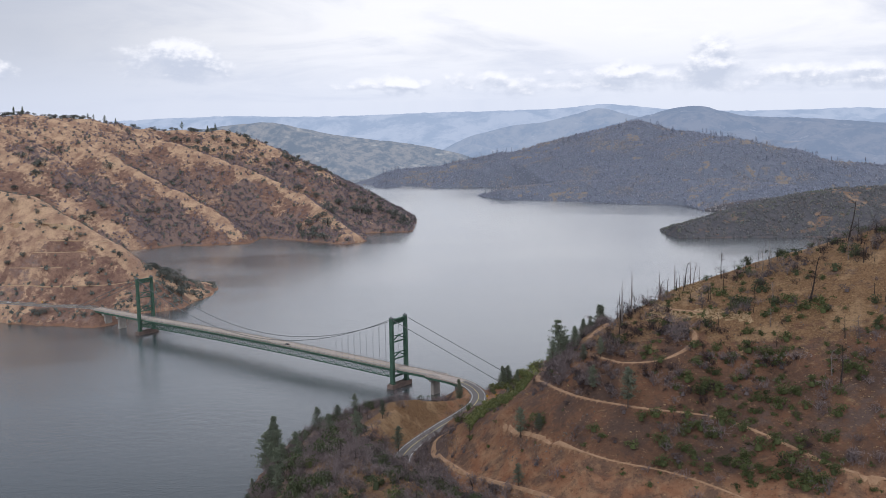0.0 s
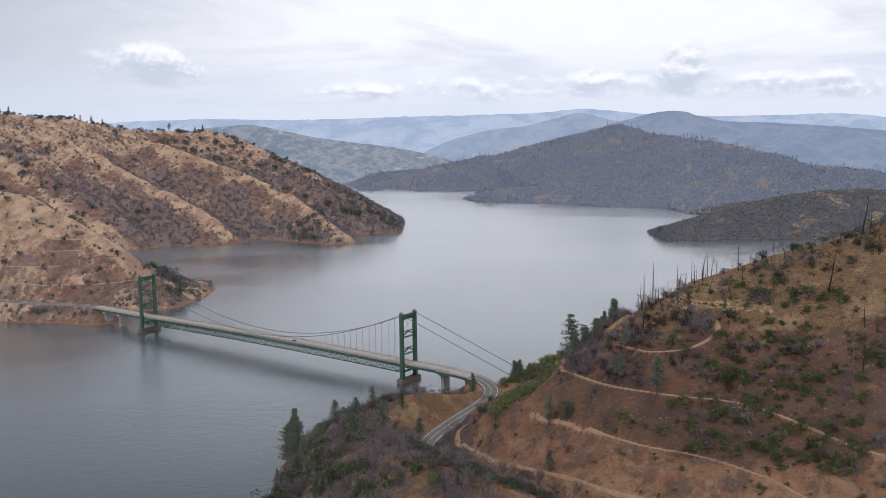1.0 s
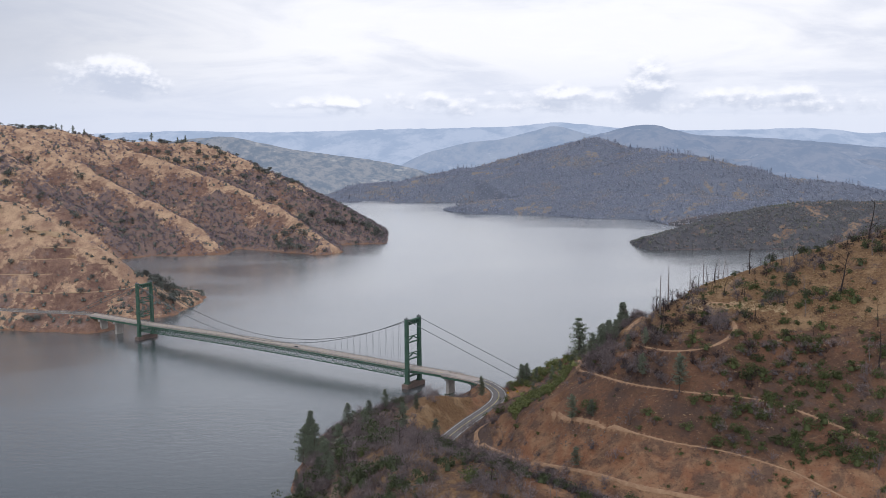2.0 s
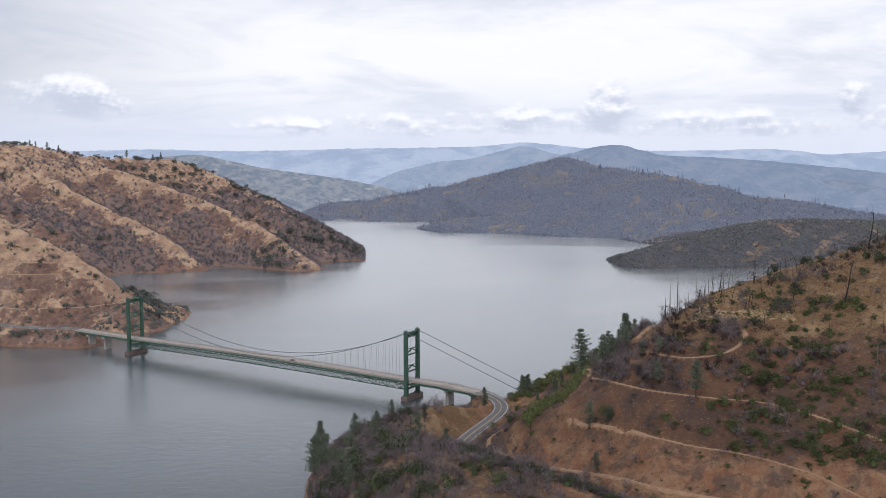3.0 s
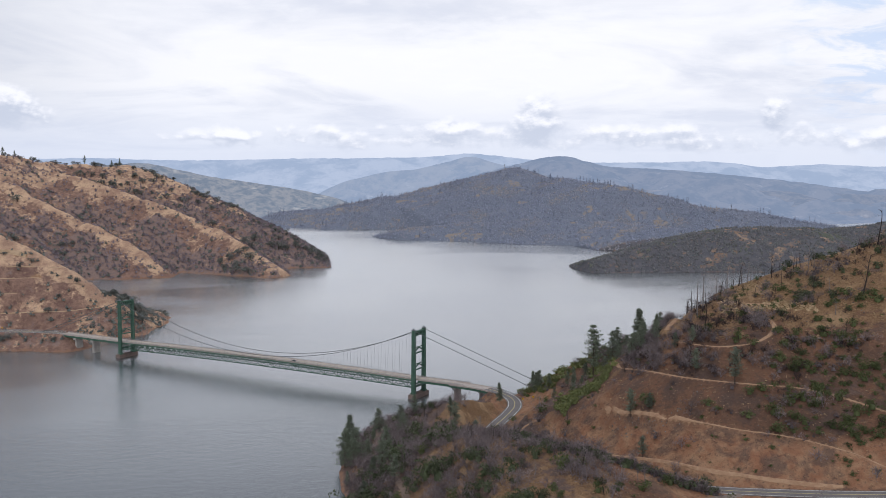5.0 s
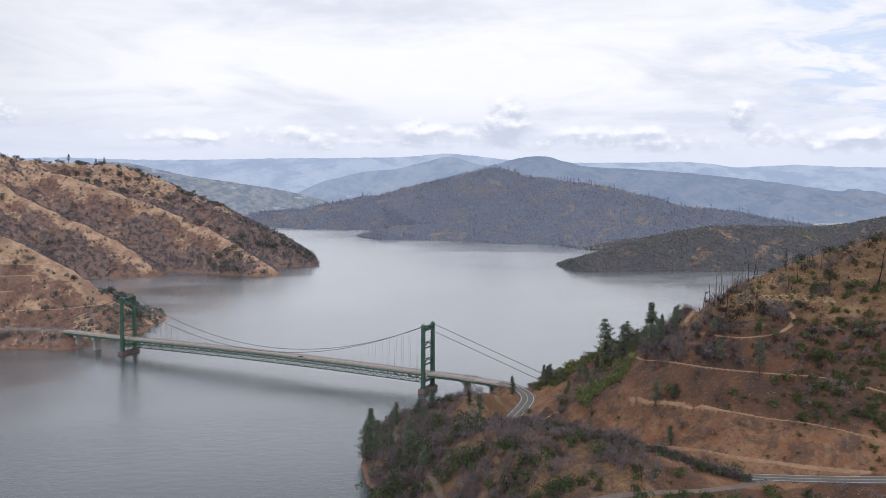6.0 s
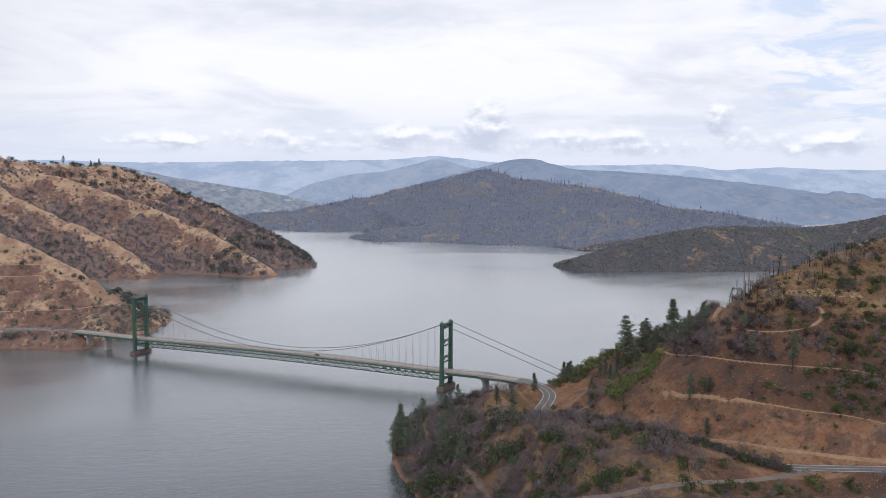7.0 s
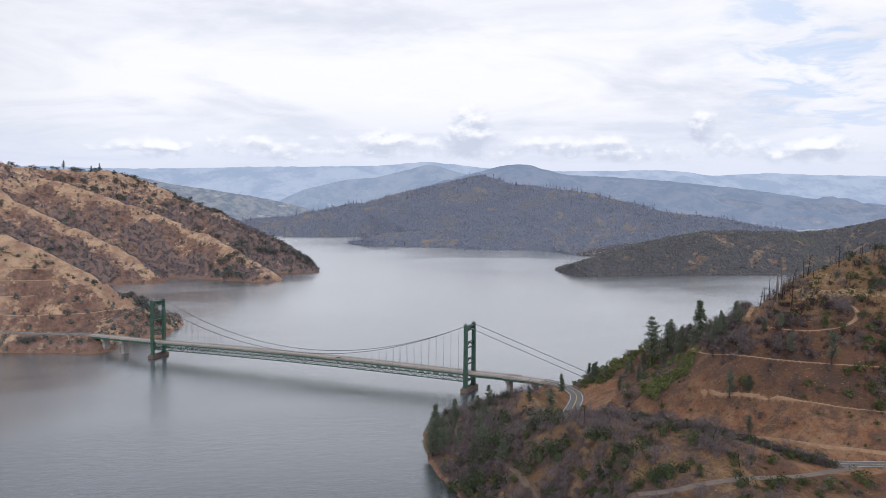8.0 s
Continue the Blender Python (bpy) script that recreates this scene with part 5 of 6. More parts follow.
ROAD_PINES = ((8, 698, 15, "cone"), (40, 723, 15, "cone"), (43, 717, 15, "full"), (-62, 655, 15, "open"), 
              (-92, 520, 16, "open"), (-31, 596, 17, "open"), (40, 716, 15, "cone"), (44, 722, 13, "open"), (50, 712, 11, "cone"))
SLOPE_PINES = ((36, 494, 16, "open"), (45, 488, 9, "full"), (86, 471, 20, "open"), (72, 490, 14, "open"), (79, 512, 11, "open"), (71, 518, 10, "open"), (33, 466, 12, "open"),
               (59, 557, 16, "open"), (63, 552, 16, "open"), (66, 560, 14, "open"), (70, 545, 14, "open"), (77, 563, 14, "cone"), (82, 570, 12, "open"), (74, 575, 13, "cone"), (68, 570, 12, "open"))
RIDGE_PINES = ((77, 687, 39, "open"), (96, 700, 28, "open"), (102, 706, 24, "open"), (105, 694, 20, "open"), (110, 690, 18, "full"), (103, 659, 41, "cone"), (107, 648, 24, "full"), (112, 652, 18, "full"),
               (94, 676, 15, "full"), (84, 680, 14, "full"), (72, 690, 15, "open"))
BELT_PINES = ((52, 655, 13, "cone"), (45, 630, 12, "open"), (62, 668, 12, "cone"), (76, 650, 12, "open"), (40, 662, 11, "open"), (88, 640, 12, "open"), (58, 690, 12, "open"), (66, 700, 12, "cone"),
              (80, 622, 14, "open"), (72, 608, 13, "cone"), (90, 612, 12, "open"), (68, 640, 11, "open"), (95, 630, 13, "open"))
for x, y, h, s in SPUR_PINES + ROAD_PINES + SLOPE_PINES + RIDGE_PINES + BELT_PINES:
    pine(x, y, h, s)


def snag_mesh(h, rng, bushy):
    """A dead tree: a bent, broken trunk and bare limbs."""
    out = []
    p, d = np.zeros(3), np.array([rng.normal(0, 0.06), rng.normal(0, 0.06), 1.0])
    r = 0.02 * h + 0.07
    knots = [p]
    for i in range(5):
        q = p + d / np.linalg.norm(d) * h / 5
        out.append(limb(p, q, r, r * 0.78, 5))
        p, r = q, r * 0.78
        d = d + rng.normal(0, 0.10, 3)
        knots.append(q)
    for _ in range(bushy):
        i = int(rng.integers(1, 5))
        c = knots[i] + (knots[i + 1] - knots[i]) * rng.random()
        t = rng.uniform(0, math.tau)
        L = h * rng.uniform(0.10, 0.26) * (1.25 - i * 0.17)
        e = c + np.array([math.cos(t), math.sin(t), rng.uniform(0.1, 0.9)]) * L
        out.append(limb(c, e, 0.006 * h, 0.003 * h, 4))
        for _ in range(2):
            g = e + (e - c) * 0.5 + rng.normal(0, 0.22, 3) * L
            out.append(limb(e, g, 0.003 * h, 0.0012 * h, 4))
    return merge(out)


def dead_conifer(h, rng):
    """A straight dead conifer with many thin level twigs."""
    out = [limb((0, 0, 0), (0.1, 0, h * 0.5), 0.19, 0.13, 5), limb((0.1, 0, h * 0.5), (0.05, 0.1, h), 0.13, 0.03, 5)]
    for f in np.linspace(0.28, 0.97, 46):
        t, r = rng.uniform(0, math.tau), h * 0.085 * (1.15 - f) ** 0.7 * rng.uniform(0.5, 1.2)
        out.append(limb((0.1, 0, f * h), (0.1 + math.cos(t) * r, math.sin(t) * r, f * h + r * rng.uniform(-0.2, 0.35)), 0.04, 0.02, 4))
    return merge(out)


SNAGS = [quad_mesh("dead_tree", *snag_mesh(10.0, RNG, n), m) for n, m in ((4, CHAR), (9, CHAR), (16, CHAR), (26, GREY_WOOD), (20, GREY_WOOD), (2, CHAR), (34, CHAR))] + [quad_mesh("dead_tree", *dead_conifer(10.0, RNG), GREY_WOOD)]


def dead_tree(x, y, h, k=None):
    k = int(RNG.integers(0, 7)) if k is None else k
    words = "weathered grey leafless dead tree standing on the hillside" if k in (3, 4, 7) else "charred black bare dead tree standing in dry grass"
    ob = new("dead_tree", SNAGS[k])
    ob.matrix_basis = pose(x, y, ground_z(x, y) - 0.2, 0, 0, RNG.uniform(0, 360)) @ Matrix.Scale(h / 10.0, 4)
    return tagged(ob, words, "dead tree", "burnt trees on the near hill")


for x, y, h, k in ((96, 545, 23, 7), (102, 551, 25, 7), (123, 578, 14, 7), (114, 566, 13, 7), (133, 584, 15, 7), (127, 574, 9, 5), (140, 590, 16, 7), (119, 572, 8, 0), (101, 574, 19, 2), (108, 587, 20, 1), (121, 569, 15, 2), (131, 590, 14, 2), (135, 588, 11, 0), (90, 520, 17, 0), (101, 499, 8, 0), (189, 519, 24, 2), (226, 564, 24, 1), (230, 562, 12, 0), (184, 462, 18, 2),
                   (164, 531, 10, 6), (142, 574, 13, 4), (195, 487, 12, 0), (182, 468, 12, 3), (198, 592, 9, 2), (197, 565, 6, 5), (133, 545, 10, 5), (152, 548, 10, 0), (146, 577, 9, 4), (178, 564, 12, 3),
                   (183, 566, 10, 3), (216, 539, 12, 3), (221, 531, 12, 6), (201, 484, 11, 4), (169, 497, 8, 0), (201, 548, 6, 5), (128, 552, 5, 5), (130, 549, 5, 5), (108, 575, 10, 3), (112, 580, 12, 1), (96, 560, 9, 6), (104, 552, 9, 6), (160, 520, 7, 5)):
    dead_tree(x, y, h, k)
for i in range(34):
    f = i / 33
    x, y = 98 + 92 * f + RNG.normal(0, 5), 556 + 26 * math.sin(f * 2.2) + RNG.normal(0, 7)
    dead_tree(x, y, RNG.uniform(5, 15), (0, 1, 5, 2, 7, 0, 6)[i % 7])
for x, y, z in scatter(150, 125, 260, 440, 600, lambda x, y, z: 0.5 * smooth(z, 95, 118), RNG)[:46]:
    dead_tree(x, y, RNG.uniform(3.0, 9.5))
for x, y, z in scatter(120, -110, 20, 385, 640, lambda x, y, z: 0.6 + 0 * x, RNG)[:66]:
    dead_tree(x, y, RNG.uniform(5, 11), int(RNG.integers(1, 5)))


# green shrubs, each one a plant
SHRUB_MESHES = [quad_mesh("shrub", v, f, LEAF_SHRUB) for v, f in SHRUBS]
OAK_MESHES = [quad_mesh("oak_shrub", v, f, LEAF_OAK) for v, f in SHRUBS]


def shrub(x, y, z, w, oak=False):
    ob = new("oak_shrub" if oak else "shrub", (OAK_MESHES if oak else SHRUB_MESHES)[int(RNG.integers(0, 5))])
    ob.matrix_basis = pose(x, y, z - 0.1, 0, 0, RNG.uniform(0, 360)) @ Matrix.Diagonal((w, w * RNG.uniform(0.8, 1.2), w * RNG.uniform(0.95, 1.35), 1))
    return tagged(ob, "dark green leafy oak shrub growing among grey brush" if oak else "rounded green shrub growing on red soil", "shrub", "shrubs on the near hill")


def green_weight(x, y, z):
    patch = smooth(fbm(x, y, 34, 3, 201), -0.15, 0.35)
    main = smooth(x, 95, 125) * (1 - smooth(z, 112, 138)) * patch
    return np.clip(main + 0.10 * (x > 20) + 0.18 * ((y < 450) & (x > -40) & (x < 90)), 0, 1) * (y < 600)


SLOPE_SHRUBS = [(91, 464), (98, 463), (112, 461), (130, 463), (127, 457), (135, 452), (111, 455), (117, 455), (122, 451), (85, 452), (98, 450), (107, 447), (111, 442), (97, 443), (115, 436), (124, 437), (133, 438), (131, 433), (140, 442), (148, 441), (158, 441), (156, 433), (168, 436), (132, 428), (142, 425), (151, 430), (163, 425), (165, 418), (160, 416), (147, 423), (155, 418), (152, 415), (147, 466), (151, 464), (155, 460), (166, 456), (177, 446), (165, 465)]
CREST_SHRUBS = [(172, 466), (181, 457), (159, 467), (152, 476), (139, 478), (129, 474), (122, 473), (110, 476), (116, 479), (124, 477), (130, 482), (124, 488), (124, 498), (135, 497), (142, 491), (150, 494), (157, 489), (152, 485), (160, 484), (165, 488), (170, 497), (190, 468), (194, 465), (148, 544), (150, 526), (180, 523), (186, 515), (194, 515), (192, 509), (167, 517), (91, 517), (114, 524), (102, 500), (105, 489), (69, 466), (45, 493)]
SPUR_SHRUBS = [(-33, 436), (-25, 440), (-24, 422), (-14, 424), (-39, 402), (-10, 408), (-12, 402), (-2, 404), (11, 408), (51, 428), (29, 418), (-48, 420), (-64, 420), (-70, 416), (-47, 400), (-54, 406), (-61, 404), (6, 389), (-2, 383), (16, 390), (28, 386), (53, 397), (52, 390), (70, 390), (-76, 504), (-72, 495), (-75, 529), (-53, 591), (-71, 445), (-74, 426), (-79, 419), (-109, 534), (-105, 526), (-109, 520), (-83, 456), (-60, 421), (-60, 461), (-97, 509), (-107, 561)]
for x, y in SLOPE_SHRUBS + CREST_SHRUBS:
    shrub(x, y, ground_z(x, y), RNG.uniform(3.2, 5.6))
    for _ in range(int(RNG.integers(0, 3))):
        u, v = x + RNG.normal(0, 4.8), y + RNG.normal(0, 4.8)
        shrub(u, v, ground_z(u, v), RNG.uniform(1.4, 3.2))
for x, y in SPUR_SHRUBS:
    shrub(x, y, ground_z(x, y), RNG.uniform(3.6, 6.2), RNG.random() < 0.4)
p = scatter(6500, -60, 260, 375, 600, green_weight, RNG)[:430]
stuff("green_shrubs", SHRUBS, p, RNG.uniform(1.0, 2.8, len(p)), LEAF_SHRUB, "small rounded green shrubs scattered over the upper slope", "shrubs", RNG)
for x, y, z in scatter(400, 120, 250, 480, 600, lambda x, y, z: 0.5 * smooth(z, 105, 120), RNG)[:50]:
    shrub(x, y, z, RNG.uniform(2.5, 5.0), True)
for x, y, z in scatter(400, -118, -5, 385, 730, lambda x, y, z: smooth(fbm(x, y, 30, 3, 207), -0.2, 0.3), RNG)[:45]:
    shrub(x, y, z, RNG.uniform(3.0, 7.0), True)
for x, y, z in scatter(300, -118, 20, 385, 700, lambda x, y, z: 0.5 + 0 * x, RNG)[:42]:
    shrub(x, y, z, RNG.uniform(2.0, 4.2))

for x, y, w in ((-66, 529, 9), (-60, 520, 8), (-73, 479, 9), (-78, 495, 9), (-68, 486, 8), (-111, 520, 10), (-105, 517, 9), (-97, 534, 9), (-53, 427, 6), (-46, 430, 6), (-74, 422, 5), (-66, 434, 7), (-80, 419, 4), (-66, 420, 4), (-54, 402, 6), (-50, 404, 5), (-60, 403, 4), (-47, 400, 6), (-43, 404, 5), (-83, 456, 5),
                (-115, 505, 10), (-108, 498, 9), (-118, 540, 8), (-100, 506, 8), (-84, 545, 9), (-88, 565, 8), (-78, 570, 8), (-70, 590, 8), (-20, 745, 7), (-30, 740, 6), (-8, 742, 6)):
    shrub(x, y, ground_z(x, y), w, True)

# dense low growth, past counting
MANZANITA_SLOPE = [(9, 545), (16, 530), (28, 535), (44, 552), (54, 572), (64, 600), (84, 640), (104, 668), (104, 705), (84, 716), (66, 680), (46, 640), (28, 600), (14, 570)]
SHORE_THICKET = [(32, 712), (30, 735), (60, 745), (110, 745), (110, 725), (84, 724), (60, 716), (44, 704)]
p = scatter(2600, 5, 105, 540, 745, lambda x, y, z: (inside(x, y, MANZANITA_SLOPE) * np.clip(0.50 + fbm(x, y, 16, 3, 219) * 1.5, 0.03, 1.0) + inside(x, y, SHORE_THICKET) * 0.7), RNG)
stuff("manzanita_thicket", MOUNDS, p, RNG.uniform(1.8, 4.6, len(p)), LEAF_MANZANITA, "dense yellow-green manzanita thicket on the slope", "thicket", RNG)

GREY_SLOPE = [(44, 520), (60, 500), (78, 480), (110, 478), (128, 505), (120, 540), (108, 570), (92, 600), (72, 610), (60, 570), (48, 545)]


def grey_weight(x, y, z):
    spur = (x < 2) * smooth(fbm(x, y, 30, 3, 211), -0.4, 0.2) * 0.8
    for patch in SOIL_GAPS:
        spur = spur * np.where(inside(x, y, patch), 0.06, 1.0)
    band = inside(x, y, GREY_SLOPE) * smooth(fbm(x, y, 26, 3, 213), -0.3, 0.2) * 0.9
    d, _ = near_line(x, y, ROAD)
    verge = ((d > 8) & (d < 17) & (y < 600) & (y > 415) & (x < 45)) * 0.9
    back = smooth(y - 0.35 * x, 540, 570) * (x > 90) * 0.5
    dead = (x > 100) * smooth(fbm(x, y, 22, 3, 217), 0.1, 0.4) * 0.3
    return np.clip(spur + band + verge + back + dead + 0.05, 0, 1)


p = scatter(7800, -125, 260, 375, 740, grey_weight, RNG)
stuff("bare_brush", BARE, p, RNG.uniform(2.4, 6.8, len(p)), TWIG, "leafless grey-purple brush", "brush", RNG)

p = scatter(3900, -125, 260, 375, 740, grey_weight, RNG)
stuff("grey_shrubs", HAZES, p, RNG.uniform(2.0, 5.0, len(p)), DRY_SHRUB, "soft mounds of grey-purple dry shrubs", "brush", RNG)


def scorch_weight(x, y, z):
    return np.clip(inside(x, y, GREY_SLOPE) * 0.9 + (x > 95) * smooth(fbm(x, y, 20, 3, 271), 0.05, 0.4) * 0.7, 0, 1)


p = scatter(1700, 40, 260, 430, 610, scorch_weight, RNG)
stuff("scorched_brush", BARE, p, RNG.uniform(1.8, 4.6, len(p)), SCORCH, "blackened leafless scrub left by fire", "brush", RNG)

# the thickest of the brush, on the back of the spur
p = scatter(1500, -112, 2, 405, 600, lambda x, y, z: np.clip(0.22 + 1.5 * fbm(x, y, 24, 3, 351), 0.0, 0.9), RNG)
stuff("spur_brush", BARE, p, RNG.uniform(3.0, 6.5, len(p)), TWIG, "tall leafless grey-purple brush on the spur", "brush", RNG, (0.9, 1.4))

# an overgrown bank between the road and the spur
BANK_LINE = curve_points([(-46, 531, 0), (-36, 483, 0), (-30, 463, 0), (-23, 451, 0), (-18, 443, 0), (-8, 438, 0), (2, 431, 0), (10, 429, 0), (19, 426, 0), (29, 423, 0), (41, 416, 0), (49, 412, 0)], 1.0)
for words, mat, meshes, count in (("leafless purple-grey hedge of brush on the road bank", DRY_SHRUB, HAZES, 230), ("dark green leafy hedge of shrubs on the road bank", LEAF_OAK, MOUNDS, 120)):
    i = RNG.integers(0, len(BANK_LINE), count)
    q = BANK_LINE[i] + np.column_stack([RNG.normal(0, 1.3, count), RNG.normal(0, 1.3, count), np.zeros(count)])
    q[:, 2] = land_height(q[:, 0], q[:, 1]) - 0.1
    stuff("bank_hedge", meshes, q, RNG.uniform(2.2, 4.0, count), mat, words, "hedge", RNG)

# tufts of dry grass and stones on the near slopes
q = scatter(9000, 100, 165, 505, 585, lambda x, y, z: np.any([inside(x, y, c) for c in STRAW_PATCHES], axis=0) * 0.9, RNG)
p = scatter(22000, -60, 260, 378, 610, lambda x, y, z: (0.15 + 0.7 * smooth(z, 85, 125)) * smooth(fbm(x, y, 18, 3, 221), -0.4, 0.3), RNG)
p = np.vstack([p, q])
TUFT = [quads_at(RNG.normal(0, 0.22, (7, 3)) * np.array([1, 1, 0.3]) + np.array([0, 0, 0.18]), 0.16, RNG) for _ in range(4)]
stuff("dry_grass", TUFT, p, RNG.uniform(0.7, 1.7, len(p)), STRAW, "tufts of straw-coloured dry grass", "grass", RNG)
STONE = []
for _ in range(4):
    bm = bmesh.new()
    box(bm, (-0.4, -0.3, -0.2), (0.4, 0.3, 0.3), (0.6, 0.7))
    vs = np.array([tuple(v.co) for v in bm.verts]) + RNG.normal(0, 0.08, (8, 3))
    bm.verts.index_update()
    STONE.append((vs, np.array([[v.index for v in f.verts] for f in bm.faces])))
    bm.free()
ROCKY = [(26, 512), (44, 493), (62, 469), (62, 458), (43, 472), (26, 490)]
p = scatter(5200, 0, 200, 395, 540, lambda x, y, z: smooth(fbm(x, y, 22, 3, 231), 0.15, 0.45) * 0.35 + inside(x, y, ROCKY) * 0.8, RNG)
stuff("stones", STONE, p, RNG.uniform(0.4, 1.3, len(p)), ROCK, "scattered pale grey stones", "stones", RNG)


# ---- growth on the hills across the lake ----
def west_weight(x, y, z):
    return smooth(hollow(x, y, z), 0.08, 0.95) * 0.75 + 0.15


p = scatter(27000, -900, -40, 1340, 2080, west_weight, RNG, 1.0)
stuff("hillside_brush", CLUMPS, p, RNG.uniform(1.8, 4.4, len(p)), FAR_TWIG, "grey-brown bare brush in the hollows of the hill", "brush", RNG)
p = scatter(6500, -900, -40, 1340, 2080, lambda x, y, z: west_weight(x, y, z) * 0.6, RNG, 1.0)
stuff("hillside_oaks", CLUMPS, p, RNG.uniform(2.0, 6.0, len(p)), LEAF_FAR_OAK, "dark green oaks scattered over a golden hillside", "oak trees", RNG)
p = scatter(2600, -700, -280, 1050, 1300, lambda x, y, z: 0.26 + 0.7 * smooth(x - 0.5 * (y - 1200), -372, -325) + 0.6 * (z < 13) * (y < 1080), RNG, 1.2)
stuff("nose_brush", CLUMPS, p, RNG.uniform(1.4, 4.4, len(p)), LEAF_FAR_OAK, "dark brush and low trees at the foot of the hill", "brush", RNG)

# single oaks and pines on the skyline
OAKS = []
for _ in range(4):
    c = quads_at(lobes(420, 9, RNG, 1.0, 1.0, 0.2) * np.array([0.78, 0.78, 0.85]) + np.array([0, 0, 0.06]), 0.045, RNG)
    t = merge([limb((0, 0, 0), (0.02, 0.01, 0.45), 0.05, 0.035, 5), limb((0.02, 0.01, 0.4), (0.2, 0.1, 0.7), 0.03, 0.015, 4), limb((0.02, 0.01, 0.4), (-0.18, -0.1, 0.72), 0.03, 0.015, 4)])
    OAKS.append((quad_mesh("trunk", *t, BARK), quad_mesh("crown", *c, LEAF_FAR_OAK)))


def oak(x, y, w):
    t, c = OAKS[int(RNG.integers(0, 4))]
    return thing("oak_tree", "dark green round-crowned oak on a golden grass hill", "oak tree", "oaks on the far ridge", [("trunk", t), ("crown", c)], x, y, None, RNG.uniform(0, 360), w)


ridge_line = curve_points(NORTH_RIDGE, 4.0)
for i in range(140):
    q = ridge_line[int(RNG.uniform(0.30, 0.99) * len(ridge_line))]
    if RNG.random() < 0.35 and q[0] > -420 and q[0] < -330:
        continue
    oak(q[0] + RNG.normal(0, 7), q[1] + RNG.normal(0, 9), RNG.uniform(5, 9.5))
for x, y in ((-800, 1950), (-815, 1945), (-690, 1990), (-680, 1992), (-660, 1996), (-640, 2000), (-520, 2035), (-470, 2040), (-455, 2040)):
    t, c = PINES[int(RNG.integers(0, 7))]
    thing("pine_tree", "dark pine on the skyline of a golden hill", "pine tree", "pines on the far ridge", [("trunk", t), ("crown", c)], x, y, None, RNG.uniform(0, 360), RNG.uniform(0.5, 0.85))
for q in ((-330, 1935), (-420, 1990), (-405, 1980), (-385, 1985), (-350, 1960), (-300, 1930), (-275, 1925), (-480, 1990), (-520, 1985), (-450, 1995), (-590, 1800), (-640, 1720), (-700, 1740), (-680, 1700), (-150, 1855), (-120, 1840), (-90, 1822), (-75, 1812)):
    oak(q[0], q[1], RNG.uniform(9, 14))


# trees on the near foot of the western hills
NOSE_TREES = [(-340, 1173), (-333, 1169), (-324, 1171), (-328, 1218), (-317, 1209), (-308, 1199), (-307, 1158), (-318, 1150), (-346, 1192), (-312, 1180), (-320, 1190), (-335, 1200), (-344, 1210), (-300, 1185), (-330, 1182)]
FACE_TREES = [(-531, 1240), (-495, 1225), (-434, 1193), (-380, 1171), (-405, 1137), (-481, 1203), (-466, 1201), (-398, 1158), (-443, 1182), (-494, 1174), (-509, 1168), (-442, 1068), (-435, 1064), (-428, 1066), (-384, 1051)]
HILL_OAKS = [(-737, 1782), (-731, 1798), (-701, 1757), (-699, 1763), (-636, 1727), (-728, 1715), (-701, 1860), (-502, 1993), (-478, 1969), (-460, 1961), (-442, 1959), (-431, 1966), (-455, 1953), (-402, 1939), (-415, 1940), (-381, 1994), (-356, 1940), (-421, 1996), (-296, 1967), (-250, 1816), (-270, 1876), (-235, 1855), (-569, 1679), (-504, 1709), (-488, 1722), (-495, 1693), (-591, 1655), (-578, 1660)]
COVE_OAKS = [(-234, 1722), (-220, 1725), (-210, 1727), (-198, 1700), (-222, 1697), (-242, 1701), (-194, 1759), (-249, 1720), (-208, 1752), (-193, 1847), (-201, 1669), (-221, 1680), (-151, 1828), (-166, 1832), (-135, 1823)]
for x, y in NOSE_TREES:
    oak(x, y, RNG.uniform(8, 14))
for x, y in FACE_TREES:
    oak(x, y, RNG.uniform(5, 8.5))
for x, y in HILL_OAKS:
    oak(x, y, RNG.uniform(8, 13))
for x, y in COVE_OAKS:
    oak(x, y, RNG.uniform(10, 16))


# woods on the far shore
def wood_weight(x, y, z):
    n = fbm(x, y, 110, 4, 251)
    return np.clip(0.8 + n * 0.6, 0.5, 1.0) * ((y > 2000) | (x > 200)) * (1 - 0.75 * clearings(x, y))


p = scatter(24000, 320, 1250, 1580, 2000, wood_weight, RNG, 0.3)
stuff("east_shore_woods", POINT_CLUMPS, p, RNG.uniform(1.7, 4.4, len(p)), EAST_LEAF, "grey-green wooded point across the lake", "woods", RNG, (0.6, 1.05), True)
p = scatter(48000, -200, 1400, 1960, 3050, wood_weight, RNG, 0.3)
stuff("far_shore_woods", FAR_CLUMPS, p, RNG.uniform(2.2, 5.2, len(p)), HAZED_LEAF, "far shore woods, pale blue-grey with painted distance haze", "woods", RNG, (0.55, 1.0), True)


def spire_weight(x, y, z):
    d, _ = near_line(x, y, np.array(WOODED_HILL, float))
    return np.clip(0.10 + 0.7 * (d < 35) + 0.3 * (z < 10) * (x < 200), 0, 1) * smooth(fbm(x, y, 90, 3, 257), -0.4, 0.3)


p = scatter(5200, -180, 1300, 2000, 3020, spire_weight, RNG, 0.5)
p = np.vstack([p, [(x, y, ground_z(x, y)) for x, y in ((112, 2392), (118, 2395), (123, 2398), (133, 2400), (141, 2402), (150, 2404))]])
